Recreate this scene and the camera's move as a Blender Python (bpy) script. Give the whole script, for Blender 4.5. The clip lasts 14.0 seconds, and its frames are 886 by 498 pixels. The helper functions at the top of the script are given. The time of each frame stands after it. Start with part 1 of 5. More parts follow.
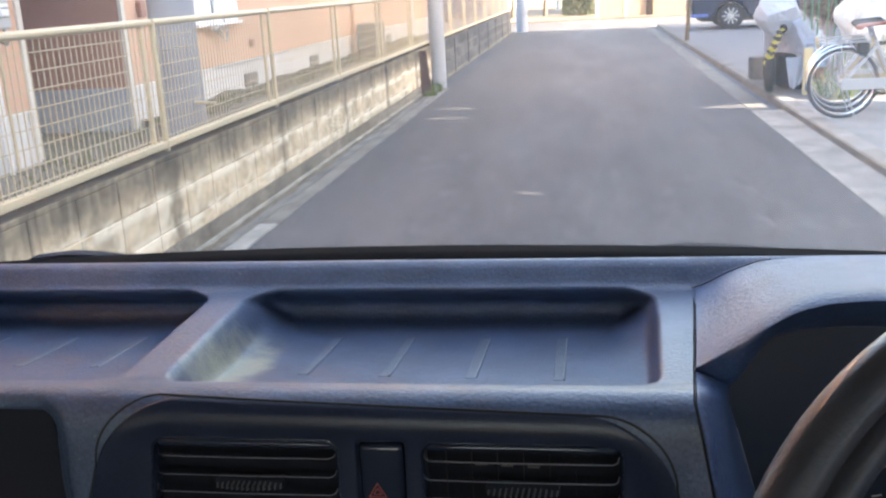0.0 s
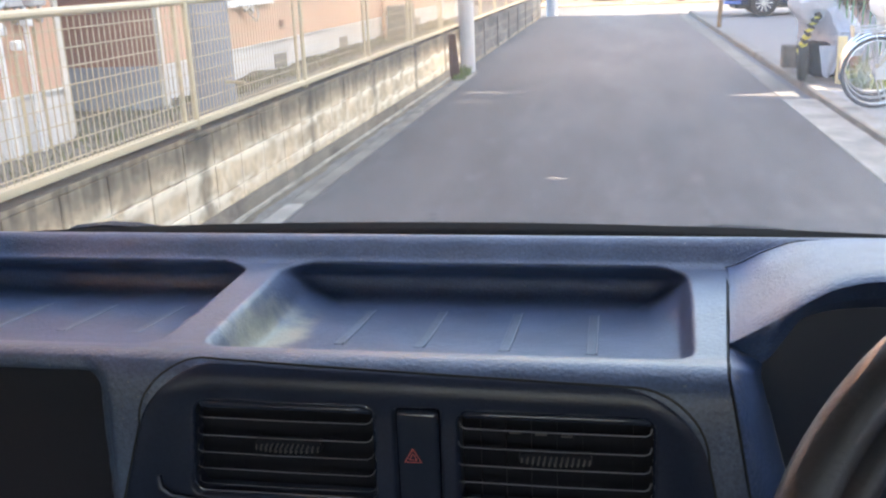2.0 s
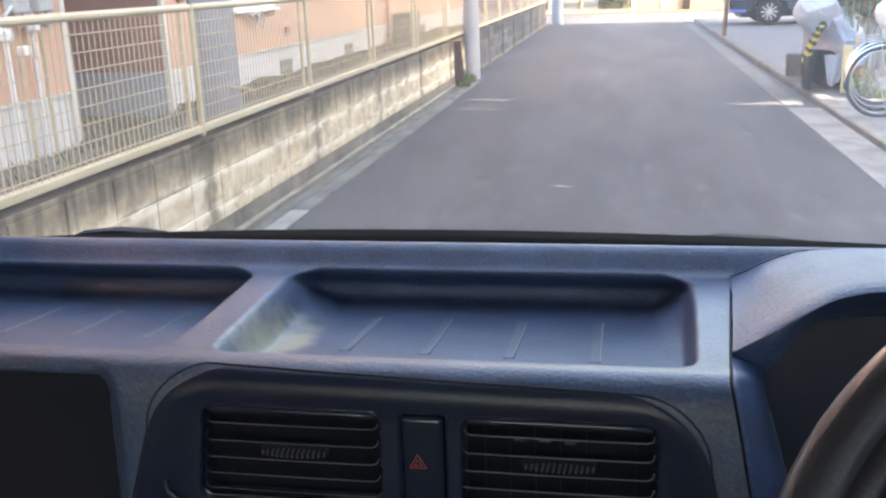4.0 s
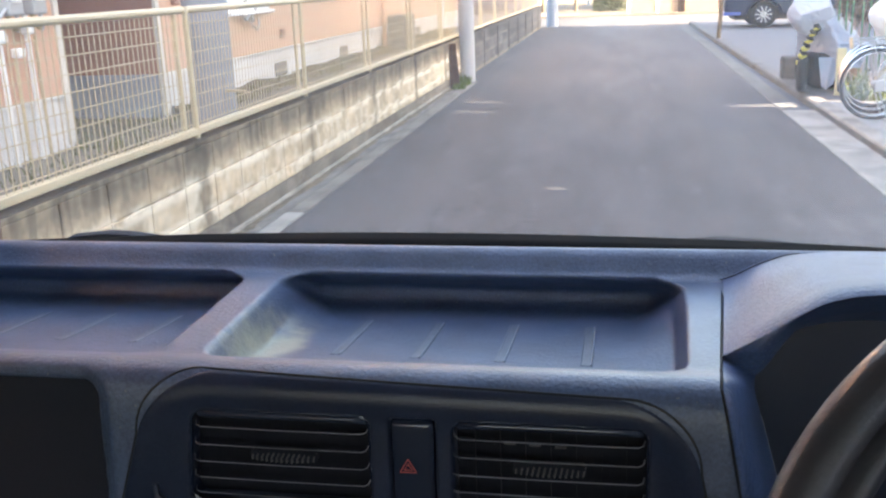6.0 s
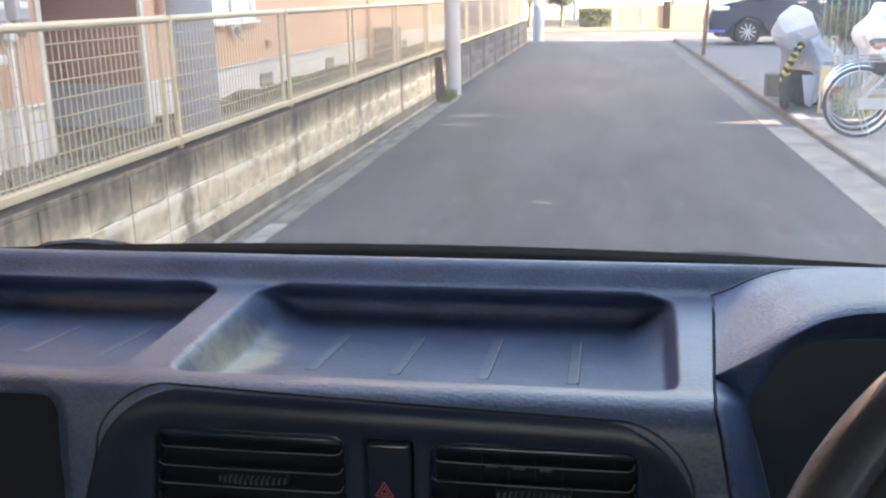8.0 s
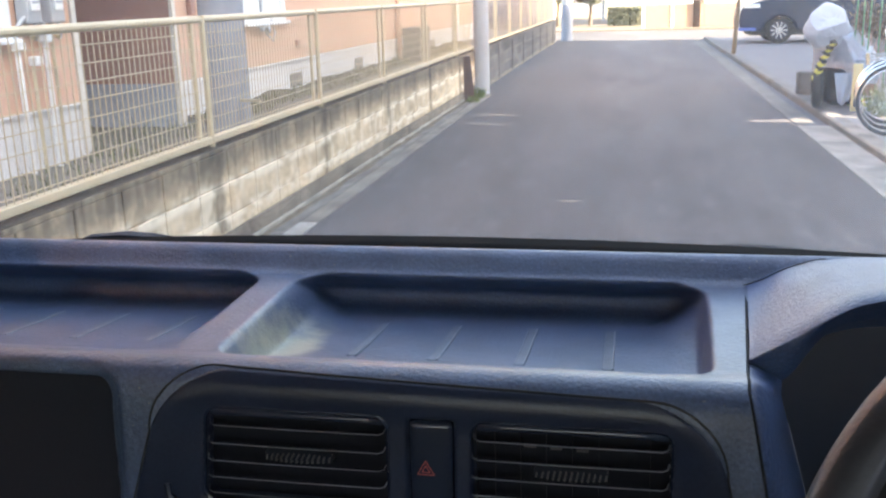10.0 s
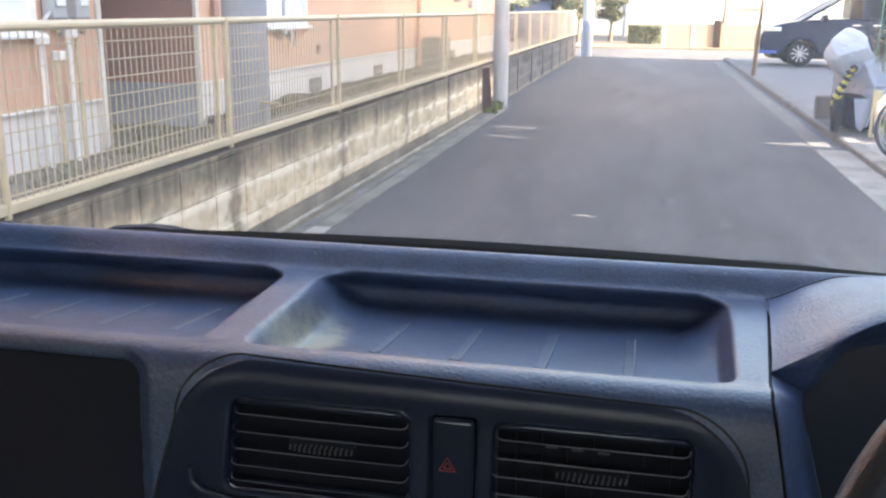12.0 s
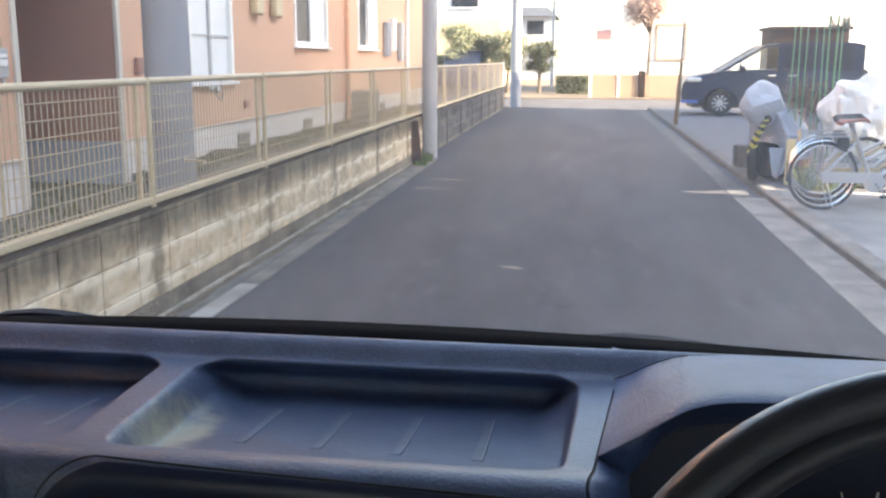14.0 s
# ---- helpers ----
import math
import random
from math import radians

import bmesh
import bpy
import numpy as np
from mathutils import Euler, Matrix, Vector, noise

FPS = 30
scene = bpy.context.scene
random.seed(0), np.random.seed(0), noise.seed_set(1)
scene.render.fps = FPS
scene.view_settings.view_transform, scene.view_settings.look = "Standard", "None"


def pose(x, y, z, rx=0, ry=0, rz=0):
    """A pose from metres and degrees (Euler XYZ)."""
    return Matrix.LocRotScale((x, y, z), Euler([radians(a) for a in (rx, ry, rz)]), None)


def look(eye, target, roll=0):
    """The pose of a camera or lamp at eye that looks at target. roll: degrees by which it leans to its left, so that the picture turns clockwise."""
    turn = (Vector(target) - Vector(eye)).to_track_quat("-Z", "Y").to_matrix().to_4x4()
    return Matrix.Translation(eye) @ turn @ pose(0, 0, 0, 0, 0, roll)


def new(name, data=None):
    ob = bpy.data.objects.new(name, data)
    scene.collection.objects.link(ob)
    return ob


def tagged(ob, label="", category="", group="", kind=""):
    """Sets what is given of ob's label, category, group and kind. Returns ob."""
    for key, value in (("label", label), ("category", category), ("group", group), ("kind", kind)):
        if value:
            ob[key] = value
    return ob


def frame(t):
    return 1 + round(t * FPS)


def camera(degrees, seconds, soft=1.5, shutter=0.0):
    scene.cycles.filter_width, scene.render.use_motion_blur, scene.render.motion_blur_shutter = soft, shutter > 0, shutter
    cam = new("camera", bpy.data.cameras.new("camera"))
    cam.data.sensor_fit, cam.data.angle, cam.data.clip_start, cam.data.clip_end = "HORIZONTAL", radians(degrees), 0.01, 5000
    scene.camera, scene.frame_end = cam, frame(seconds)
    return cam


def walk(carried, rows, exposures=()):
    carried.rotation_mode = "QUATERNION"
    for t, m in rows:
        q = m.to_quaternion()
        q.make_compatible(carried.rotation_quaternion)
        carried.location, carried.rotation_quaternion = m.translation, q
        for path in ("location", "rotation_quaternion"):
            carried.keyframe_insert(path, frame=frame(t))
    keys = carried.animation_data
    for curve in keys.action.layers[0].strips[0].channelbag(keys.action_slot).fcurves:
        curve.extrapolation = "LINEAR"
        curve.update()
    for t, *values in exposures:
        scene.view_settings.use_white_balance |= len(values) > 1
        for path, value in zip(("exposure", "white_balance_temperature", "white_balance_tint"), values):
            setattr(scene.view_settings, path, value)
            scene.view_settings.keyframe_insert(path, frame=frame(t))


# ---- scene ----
cam = camera(50.0, 14.0, soft=2.3)
PATH = [
    (0, (-0.125, 0.652, 1.471), (-0.429, 2.557, 0.941), -3.1),
    (0.5, (-0.13, 0.643, 1.47), (-0.459, 2.539, 0.925), -2.8),
    (1, (-0.131, 0.643, 1.466), (-0.481, 2.53, 0.905), -2.6),
    (1.5, (-0.132, 0.642, 1.466), (-0.487, 2.528, 0.901), -2.6),
    (2, (-0.132, 0.64, 1.466), (-0.487, 2.527, 0.907), -2.4),
    (2.5, (-0.132, 0.64, 1.465), (-0.489, 2.528, 0.909), -2.2),
    (3, (-0.132, 0.637, 1.467), (-0.494, 2.525, 0.914), -2.2),
    (5.5, (-0.132, 0.633, 1.469), (-0.496, 2.525, 0.931), -2.1),
    (6, (-0.129, 0.636, 1.469), (-0.483, 2.529, 0.928), -2.1),
    (6.5, (-0.128, 0.651, 1.464), (-0.442, 2.552, 0.929), -2.0),
    (7, (-0.131, 0.666, 1.463), (-0.438, 2.57, 0.935), -1.6),
    (7.5, (-0.132, 0.662, 1.456), (-0.453, 2.563, 0.924), -1.1),
    (8, (-0.132, 0.664, 1.46), (-0.454, 2.569, 0.945), -1.3),
    (8.5, (-0.131, 0.659, 1.466), (-0.495, 2.556, 0.948), -3.2),
    (11, (-0.139, 0.64, 1.452), (-0.525, 2.535, 0.943), -0.4),
    (11.5, (-0.139, 0.639, 1.454), (-0.525, 2.536, 0.95), -0.1),
    (12, (-0.146, 0.633, 1.452), (-0.549, 2.529, 0.959), 0.5),
    (12.5, (-0.146, 0.624, 1.452), (-0.571, 2.516, 0.961), 1.2),
    (13, (-0.148, 0.625, 1.455), (-0.567, 2.522, 0.976), 1.5),
    (13.5, (-0.13, 0.624, 1.466), (-0.508, 2.536, 1.019), 1.1),
    (14, (-0.078, 0.609, 1.497), (-0.354, 2.55, 1.105), 0.2),
]
EXPOSURES = [(0, 3.6, 8100, 14), (0.5, 3.5, 8100, 14), (1.5, 3.75, 8100, 14), (3.2, 3.62, 8100, 14), (5.5, 3.68, 8100, 14), (6.5, 3.6, 8100, 14), (7.2, 3.4, 8100, 14), (8.0, 3.55, 8100, 14), (8.5, 3.5, 8100, 14), (11.0, 3.58, 8000, 14), (12.0, 3.5, 7900, 14), (13.0, 3.58, 7900, 14), (13.5, 3.25, 7900, 14), (14, 2.98, 7900, 14)]
walk(cam, [(t, look(eye, target, roll)) for t, eye, target, roll in PATH], EXPOSURES)


# ---- light ----
SUN_DIR = Vector((0.88, -0.20, 0.43)).normalized()
world = bpy.data.worlds.new("sky")
scene.world = world
world.use_nodes = True
wn = world.node_tree.nodes
sky = wn.new("ShaderNodeTexSky")
sky.sky_type = "NISHITA"
sky.sun_disc = False
sky.sun_elevation = math.asin(SUN_DIR.z)
sky.sun_rotation = math.atan2(SUN_DIR.x, SUN_DIR.y)
sky.air_density, sky.dust_density, sky.ozone_density = 1.0, 1.6, 1.0
wn["Background"].inputs["Strength"].default_value = 0.15
world.node_tree.links.new(sky.outputs["Color"], wn["Background"].inputs["Color"])
sun = new("sun", bpy.data.lights.new("sun", "SUN"))
sun.data.energy, sun.data.angle, sun.data.color = 3.6, radians(0.35), (1.0, 0.94, 0.84)
sun.matrix_world = look(SUN_DIR * 60, (0, 0, 0))


# ---- materials ----
def material(name, base, rough=0.6, metal=0.0, grain=0.0, scale=40.0, bump=0.0, bump_scale=120.0, blotch=0.0, blotch_scale=2.0, spread=0.0, coords="Object", spec=0.5, coat=0.0):
    """A surface with grain and blotches: base colour varied at two scales, a fine relief, and a random tint per piece."""
    m = bpy.data.materials.new(name)
    m.use_nodes = True
    n, l = m.node_tree.nodes, m.node_tree.links
    b = n["Principled BSDF"]
    b.inputs["Roughness"].default_value, b.inputs["Metallic"].default_value = rough, metal
    b.inputs["Specular IOR Level"].default_value = spec
    b.inputs["Coat Weight"].default_value = coat
    b.inputs["Base Color"].default_value = (*base, 1)
    tc = n.new("ShaderNodeNewGeometry" if coords == "Position" else "ShaderNodeTexCoord")
    value = None
    for amount, size, detail in ((grain, scale, 6), (blotch, blotch_scale, 4)):
        if amount:
            t = n.new("ShaderNodeTexNoise")
            t.inputs["Scale"].default_value, t.inputs["Detail"].default_value = size, detail
            l.new(tc.outputs[coords], t.inputs["Vector"])
            r = n.new("ShaderNodeMapRange")
            r.inputs["From Min"].default_value, r.inputs["From Max"].default_value = 0.28, 0.72
            r.inputs["To Min"].default_value, r.inputs["To Max"].default_value = 1 - amount, 1 + amount
            l.new(t.outputs["Fac"], r.inputs["Value"])
            value = times(n, l, value, r.outputs["Result"])
    if spread:
        o = n.new("ShaderNodeObjectInfo")
        r = n.new("ShaderNodeMapRange")
        r.inputs["To Min"].default_value, r.inputs["To Max"].default_value = 1 - spread, 1 + spread
        l.new(o.outputs["Random"], r.inputs["Value"])
        value = times(n, l, value, r.outputs["Result"])
    if value:
        c = n.new("ShaderNodeVectorMath")
        c.operation = "SCALE"
        c.inputs[0].default_value = base
        l.new(value, c.inputs["Scale"])
        l.new(c.outputs[0], b.inputs["Base Color"])
    if bump:
        t = n.new("ShaderNodeTexNoise")
        t.inputs["Scale"].default_value, t.inputs["Detail"].default_value = bump_scale, 5
        l.new(tc.outputs[coords], t.inputs["Vector"])
        p = n.new("ShaderNodeBump")
        p.inputs["Strength"].default_value, p.inputs["Distance"].default_value = bump, 0.5 / bump_scale
        l.new(t.outputs["Fac"], p.inputs["Height"])
        l.new(p.outputs["Normal"], b.inputs["Normal"])
    return m


def times(n, l, a, b):
    if a is None:
        return b
    m = n.new("ShaderNodeMath")
    m.operation = "MULTIPLY"
    l.new(a, m.inputs[0])
    l.new(b, m.inputs[1])
    return m.outputs[0]


GROUND = material("ground_dirt", (0.16, 0.14, 0.11), 0.95, grain=0.3, scale=30, blotch=0.3, blotch_scale=1.5, bump=0.6, bump_scale=40)
APRON = material("dirty_concrete", (0.128, 0.115, 0.102), 0.9, grain=0.3, scale=30, blotch=0.40, blotch_scale=2.2, bump=0.5, bump_scale=90, spread=0.10, coords="Position")
SLAB = material("worn_edge_concrete", (0.168, 0.150, 0.131), 0.9, grain=0.25, scale=50, blotch=0.30, blotch_scale=2.5, bump=0.3, bump_scale=120, spread=0.08, coords="Position", spec=0.25)
FOOTING = material("poured_footing", (0.30, 0.265, 0.215), 0.9, grain=0.25, scale=30, blotch=0.40, blotch_scale=2.6, bump=0.5, bump_scale=90, spread=0.08, coords="Position")
CONCRETE = material("kerb_concrete", (0.275, 0.255, 0.23), 0.85, grain=0.2, scale=60, blotch=0.30, blotch_scale=3, bump=0.3, bump_scale=150, spread=0.06, coords="Position")
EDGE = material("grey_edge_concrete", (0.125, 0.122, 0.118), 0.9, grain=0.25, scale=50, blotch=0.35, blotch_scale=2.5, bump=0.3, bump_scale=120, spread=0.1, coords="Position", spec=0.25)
LOT = material("lot_concrete", (0.33, 0.325, 0.315), 0.85, grain=0.25, scale=45, blotch=0.25, blotch_scale=1.6, bump=0.4, bump_scale=150, spec=0.2)
YARD = material("grey_gravel", (0.150, 0.150, 0.158), 0.95, grain=0.28, scale=60, blotch=0.08, blotch_scale=1.3, bump=0.6, bump_scale=120, spec=0.15, coords="Position")
PAVE = material("beige_paving", (0.17, 0.135, 0.105), 0.9, grain=0.2, scale=30, blotch=0.2, blotch_scale=1.0, spec=0.2)
SOILED = material("soiled_mortar", (0.215, 0.178, 0.138), 0.95, grain=0.3, scale=40, blotch=0.35, blotch_scale=3, bump=0.5, bump_scale=120, coords="Position", spec=0.2)
DRAINGREY = material("dark_drain_grey", (0.105, 0.115, 0.13), 0.95, grain=0.3, scale=60, spec=0.15)


def maths(n, l, op, a, b=None, c=None):
    m = n.new("ShaderNodeMath")
    m.operation = op
    for i, v in enumerate((a, b, c)):
        if isinstance(v, (int, float)):
            m.inputs[i].default_value = v
        elif v is not None:
            l.new(v, m.inputs[i])
    return m.outputs[0]


def ramp(n, l, v, a, b, lo=0.0, hi=1.0):
    r = n.new("ShaderNodeMapRange")
    r.interpolation_type = "SMOOTHSTEP"
    for i, x in zip(("From Min", "From Max", "To Min", "To Max"), (a, b, lo, hi)):
        r.inputs[i].default_value = x
    l.new(v, r.inputs["Value"])
    return r.outputs["Result"]


def stretched_noise(n, l, vector, stretch, scale, detail=4):
    m = n.new("ShaderNodeVectorMath")
    m.operation = "MULTIPLY"
    m.inputs[1].default_value = stretch
    l.new(vector, m.inputs[0])
    t = n.new("ShaderNodeTexNoise")
    t.inputs["Scale"].default_value, t.inputs["Detail"].default_value = scale, detail
    l.new(m.outputs[0], t.inputs["Vector"])
    return t.outputs["Fac"]


def weathered_block():
    """Old concrete block: drips of dark algae from the top, a top course darker towards its upper edge, a dark run
    under each fence post, pale lime along the joints.
    """
    m = material("concrete_block", (0.36, 0.345, 0.31), 0.92, bump=0.5, bump_scale=170, coords="Position")
    n, l = m.node_tree.nodes, m.node_tree.links
    g = n.new("ShaderNodeNewGeometry")
    s = n.new("ShaderNodeSeparateXYZ")
    l.new(g.outputs["Position"], s.inputs[0])
    y, z = s.outputs["Y"], s.outputs["Z"]
    grain = ramp(n, l, stretched_noise(n, l, g.outputs["Position"], (1, 1, 1), 26, 8), 0.3, 0.7, 0.80, 1.15)
    blot = ramp(n, l, stretched_noise(n, l, g.outputs["Position"], (1, 1, 1.4), 3.5, 5), 0.3, 0.7, 0.74, 1.18)
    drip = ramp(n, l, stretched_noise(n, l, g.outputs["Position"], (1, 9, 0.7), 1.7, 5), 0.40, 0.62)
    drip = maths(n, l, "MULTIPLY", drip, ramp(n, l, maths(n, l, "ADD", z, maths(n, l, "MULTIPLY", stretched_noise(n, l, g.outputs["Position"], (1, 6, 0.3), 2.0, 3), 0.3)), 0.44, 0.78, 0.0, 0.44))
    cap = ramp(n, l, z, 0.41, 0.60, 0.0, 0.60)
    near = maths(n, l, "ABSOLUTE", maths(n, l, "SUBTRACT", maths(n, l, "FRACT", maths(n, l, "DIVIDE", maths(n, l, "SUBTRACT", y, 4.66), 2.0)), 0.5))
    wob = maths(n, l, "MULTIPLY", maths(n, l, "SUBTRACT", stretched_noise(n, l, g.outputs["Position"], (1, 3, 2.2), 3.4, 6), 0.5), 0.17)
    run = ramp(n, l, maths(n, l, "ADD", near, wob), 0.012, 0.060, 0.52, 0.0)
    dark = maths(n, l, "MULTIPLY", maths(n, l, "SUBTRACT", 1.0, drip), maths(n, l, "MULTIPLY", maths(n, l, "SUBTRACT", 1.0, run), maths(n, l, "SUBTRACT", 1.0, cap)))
    course = maths(n, l, "FRACT", maths(n, l, "DIVIDE", maths(n, l, "SUBTRACT", z, 0.043), 0.1935))
    lime = maths(n, l, "MULTIPLY", ramp(n, l, course, 0.60, 0.94), ramp(n, l, stretched_noise(n, l, g.outputs["Position"], (1, 1.6, 4), 2.6, 5), 0.37, 0.56))
    under = maths(n, l, "MULTIPLY", ramp(n, l, course, 0.05, 0.30, 1.0, 0.0), ramp(n, l, stretched_noise(n, l, g.outputs["Position"], (1, 2.2, 5), 2.2, 5), 0.40, 0.60))
    joint = maths(n, l, "ABSOLUTE", maths(n, l, "SUBTRACT", maths(n, l, "FRACT", maths(n, l, "DIVIDE", maths(n, l, "SUBTRACT", y, 3.0), 0.4)), 0.5))
    upright = maths(n, l, "MULTIPLY", ramp(n, l, joint, 0.44, 0.485), ramp(n, l, stretched_noise(n, l, g.outputs["Position"], (1, 3, 3), 2.0, 4), 0.48, 0.62, 0.0, 0.8))
    patch = ramp(n, l, stretched_noise(n, l, g.outputs["Position"], (1, 2.2, 1.2), 3.1, 6), 0.46, 0.70, 0.0, 0.6)
    lime = maths(n, l, "MAXIMUM", maths(n, l, "MAXIMUM", lime, under), maths(n, l, "MAXIMUM", upright, patch))
    wavy = maths(n, l, "ADD", z, maths(n, l, "MULTIPLY", maths(n, l, "SUBTRACT", stretched_noise(n, l, g.outputs["Position"], (1, 5, 1), 3.0, 4), 0.5), 0.12))
    lime = maths(n, l, "MULTIPLY", lime, ramp(n, l, wavy, 0.42, 0.50, 1.0, 0.0))
    lime = maths(n, l, "MULTIPLY", lime, maths(n, l, "SUBTRACT", 1.0, maths(n, l, "MULTIPLY", run, 1.4)))
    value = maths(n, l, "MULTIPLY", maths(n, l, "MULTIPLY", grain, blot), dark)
    c = n.new("ShaderNodeVectorMath")
    c.operation = "SCALE"
    c.inputs[0].default_value = (0.62, 0.470, 0.300)
    l.new(value, c.inputs["Scale"])
    mix = n.new("ShaderNodeMix")
    mix.data_type = "RGBA"
    mix.inputs[7].default_value = (0.86, 0.745, 0.565, 1)
    l.new(lime, mix.inputs[0])
    l.new(c.outputs[0], mix.inputs[6])
    l.new(mix.outputs[2], n["Principled BSDF"].inputs["Base Color"])
    return m


BLOCK = weathered_block()
DARKBLOCK = material("dark_grey_block", (0.098, 0.096, 0.098), 0.95, spec=0.15, grain=0.25, scale=26, blotch=0.35, blotch_scale=4.0, bump=0.5, bump_scale=170, spread=0.25, coords="Position")


def worn_asphalt():
    """Fine aggregate, patches half a metre across, pale wear drawn out along the lane, and a darker strip beside the
    wall.
    """
    m = material("asphalt", (0.09, 0.088, 0.086), 0.9, bump=0.6, bump_scale=200, coords="Position", spec=0.15)
    n, l = m.node_tree.nodes, m.node_tree.links
    g = n.new("ShaderNodeNewGeometry").outputs["Position"]
    value = ramp(n, l, stretched_noise(n, l, g, (1, 1, 1), 75, 6), 0.30, 0.70, 0.66, 1.36)
    for stretch, scale, lo, hi in (((1, 0.6, 1), 24, 0.91, 1.10), ((1, 0.4, 1), 10, 0.95, 1.06), ((1, 0.12, 1), 6.0, 0.95, 1.06), ((1, 0.16, 1), 1.6, 0.92, 1.10), ((1, 0.25, 1), 0.5, 0.92, 1.08)):
        value = maths(n, l, "MULTIPLY", value, ramp(n, l, stretched_noise(n, l, g, stretch, scale, 5), 0.32, 0.68, lo, hi))
    spots = ramp(n, l, stretched_noise(n, l, g, (1, 0.35, 1), 5.5, 6), 0.58, 0.74, 1.0, 1.34)
    value = maths(n, l, "MULTIPLY", value, spots)
    across = n.new("ShaderNodeSeparateXYZ")
    l.new(g, across.inputs[0])
    from_wall = maths(n, l, "ADD", across.outputs["X"], maths(n, l, "MULTIPLY", stretched_noise(n, l, g, (1, 0.2, 1), 1.2, 4), 0.9))
    value = maths(n, l, "MULTIPLY", value, ramp(n, l, from_wall, -1.1, 0.2, 0.87, 1.03))
    c = n.new("ShaderNodeVectorMath")
    c.operation = "SCALE"
    c.inputs[0].default_value = (0.094, 0.090, 0.094)
    l.new(value, c.inputs["Scale"])
    l.new(c.outputs[0], n["Principled BSDF"].inputs["Base Color"])
    return m


ASPHALT = worn_asphalt()
SIDING = material("peach_siding", (0.635, 0.385, 0.265), 0.7, grain=0.04, scale=80, blotch=0.05, blotch_scale=1.0, bump=0.15, bump_scale=120)
FOUNDATION = material("foundation_paint", (0.65, 0.63, 0.60), 0.85, grain=0.06, scale=60, blotch=0.10, blotch_scale=2, bump=0.2, bump_scale=120)
WHITE = material("white_paint", (0.78, 0.78, 0.76), 0.5, grain=0.03, scale=20, blotch=0.05, blotch_scale=2)
TRIM = material("off_white_trim", (0.60, 0.56, 0.49), 0.55, grain=0.05, scale=20, blotch=0.08, blotch_scale=2)
CREAM = material("cream_paint", (0.55, 0.450, 0.290), 0.45, grain=0.06, scale=40, blotch=0.10, blotch_scale=3)
WIRE = material("dull_beige_wire", (0.52, 0.425, 0.280), 0.6, grain=0.15, scale=40)
FARWIRE = material("grey_beige_wire", (0.42, 0.37, 0.32), 0.8, grain=0.15, scale=40)
BROWN = material("brown_panel", (0.35, 0.185, 0.14), 0.6, grain=0.08, scale=30, blotch=0.06)
POLE = material("pole_concrete", (0.33, 0.34, 0.36), 0.8, grain=0.05, scale=30, blotch=0.10, blotch_scale=2, bump=0.2)
# Pole concrete toned midway between its lit and its shaded side.
DARKPOLE = material("shade_toned_pole_concrete", (0.295, 0.305, 0.335), 0.8, grain=0.06, scale=30, blotch=0.14, blotch_scale=2, bump=0.2)
STEEL = material("galvanised_steel", (0.52, 0.53, 0.54), 0.45, 0.6, grain=0.08, scale=60)
CHROME = material("chrome", (0.75, 0.75, 0.76), 0.18, 1.0)


def dash_plastic(name, rough, spec, relief=0.0010, base=(0.048, 0.077, 0.141)):
    """Grey-blue grained plastic with fine specks, and a warm pool of light painted on one side of the middle tray."""
    m = material(name, base, rough, coords="Position", spec=spec)
    n, l = m.node_tree.nodes, m.node_tree.links
    g = n.new("ShaderNodeNewGeometry").outputs["Position"]
    value = ramp(n, l, stretched_noise(n, l, g, (1, 1, 1), 480, 3), 0.3, 0.7, 0.82, 1.20)
    value = maths(n, l, "MULTIPLY", value, ramp(n, l, stretched_noise(n, l, g, (1, 1, 1), 22, 6), 0.3, 0.7, 0.84, 1.17))
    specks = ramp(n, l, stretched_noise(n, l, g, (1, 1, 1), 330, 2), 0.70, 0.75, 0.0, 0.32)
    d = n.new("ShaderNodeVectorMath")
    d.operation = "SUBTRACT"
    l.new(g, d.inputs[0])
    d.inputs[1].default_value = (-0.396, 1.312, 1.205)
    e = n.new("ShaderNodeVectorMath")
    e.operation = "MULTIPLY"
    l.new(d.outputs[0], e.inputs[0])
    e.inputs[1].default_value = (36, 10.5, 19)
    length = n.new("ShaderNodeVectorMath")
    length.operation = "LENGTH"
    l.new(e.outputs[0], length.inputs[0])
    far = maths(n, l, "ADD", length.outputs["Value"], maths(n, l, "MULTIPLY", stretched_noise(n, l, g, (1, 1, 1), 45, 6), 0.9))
    # Painted pool of light on the tray's side, joined with the specks.
    glow_and_specks = maths(n, l, "MAXIMUM", ramp(n, l, far, 0.75, 1.5, 0.9, 0.0), specks)
    c = n.new("ShaderNodeVectorMath")
    c.operation = "SCALE"
    c.inputs[0].default_value = base
    l.new(value, c.inputs["Scale"])
    mix = n.new("ShaderNodeMix")
    mix.data_type = "RGBA"
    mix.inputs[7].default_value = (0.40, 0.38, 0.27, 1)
    l.new(glow_and_specks, mix.inputs[0])
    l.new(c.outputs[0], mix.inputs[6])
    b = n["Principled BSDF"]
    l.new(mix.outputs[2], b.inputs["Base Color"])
    p = n.new("ShaderNodeBump")
    p.inputs["Strength"].default_value, p.inputs["Distance"].default_value = 0.8, relief
    l.new(stretched_noise(n, l, g, (1, 1, 1), 340, 4), p.inputs["Height"])
    l.new(p.outputs["Normal"], b.inputs["Normal"])
    return m


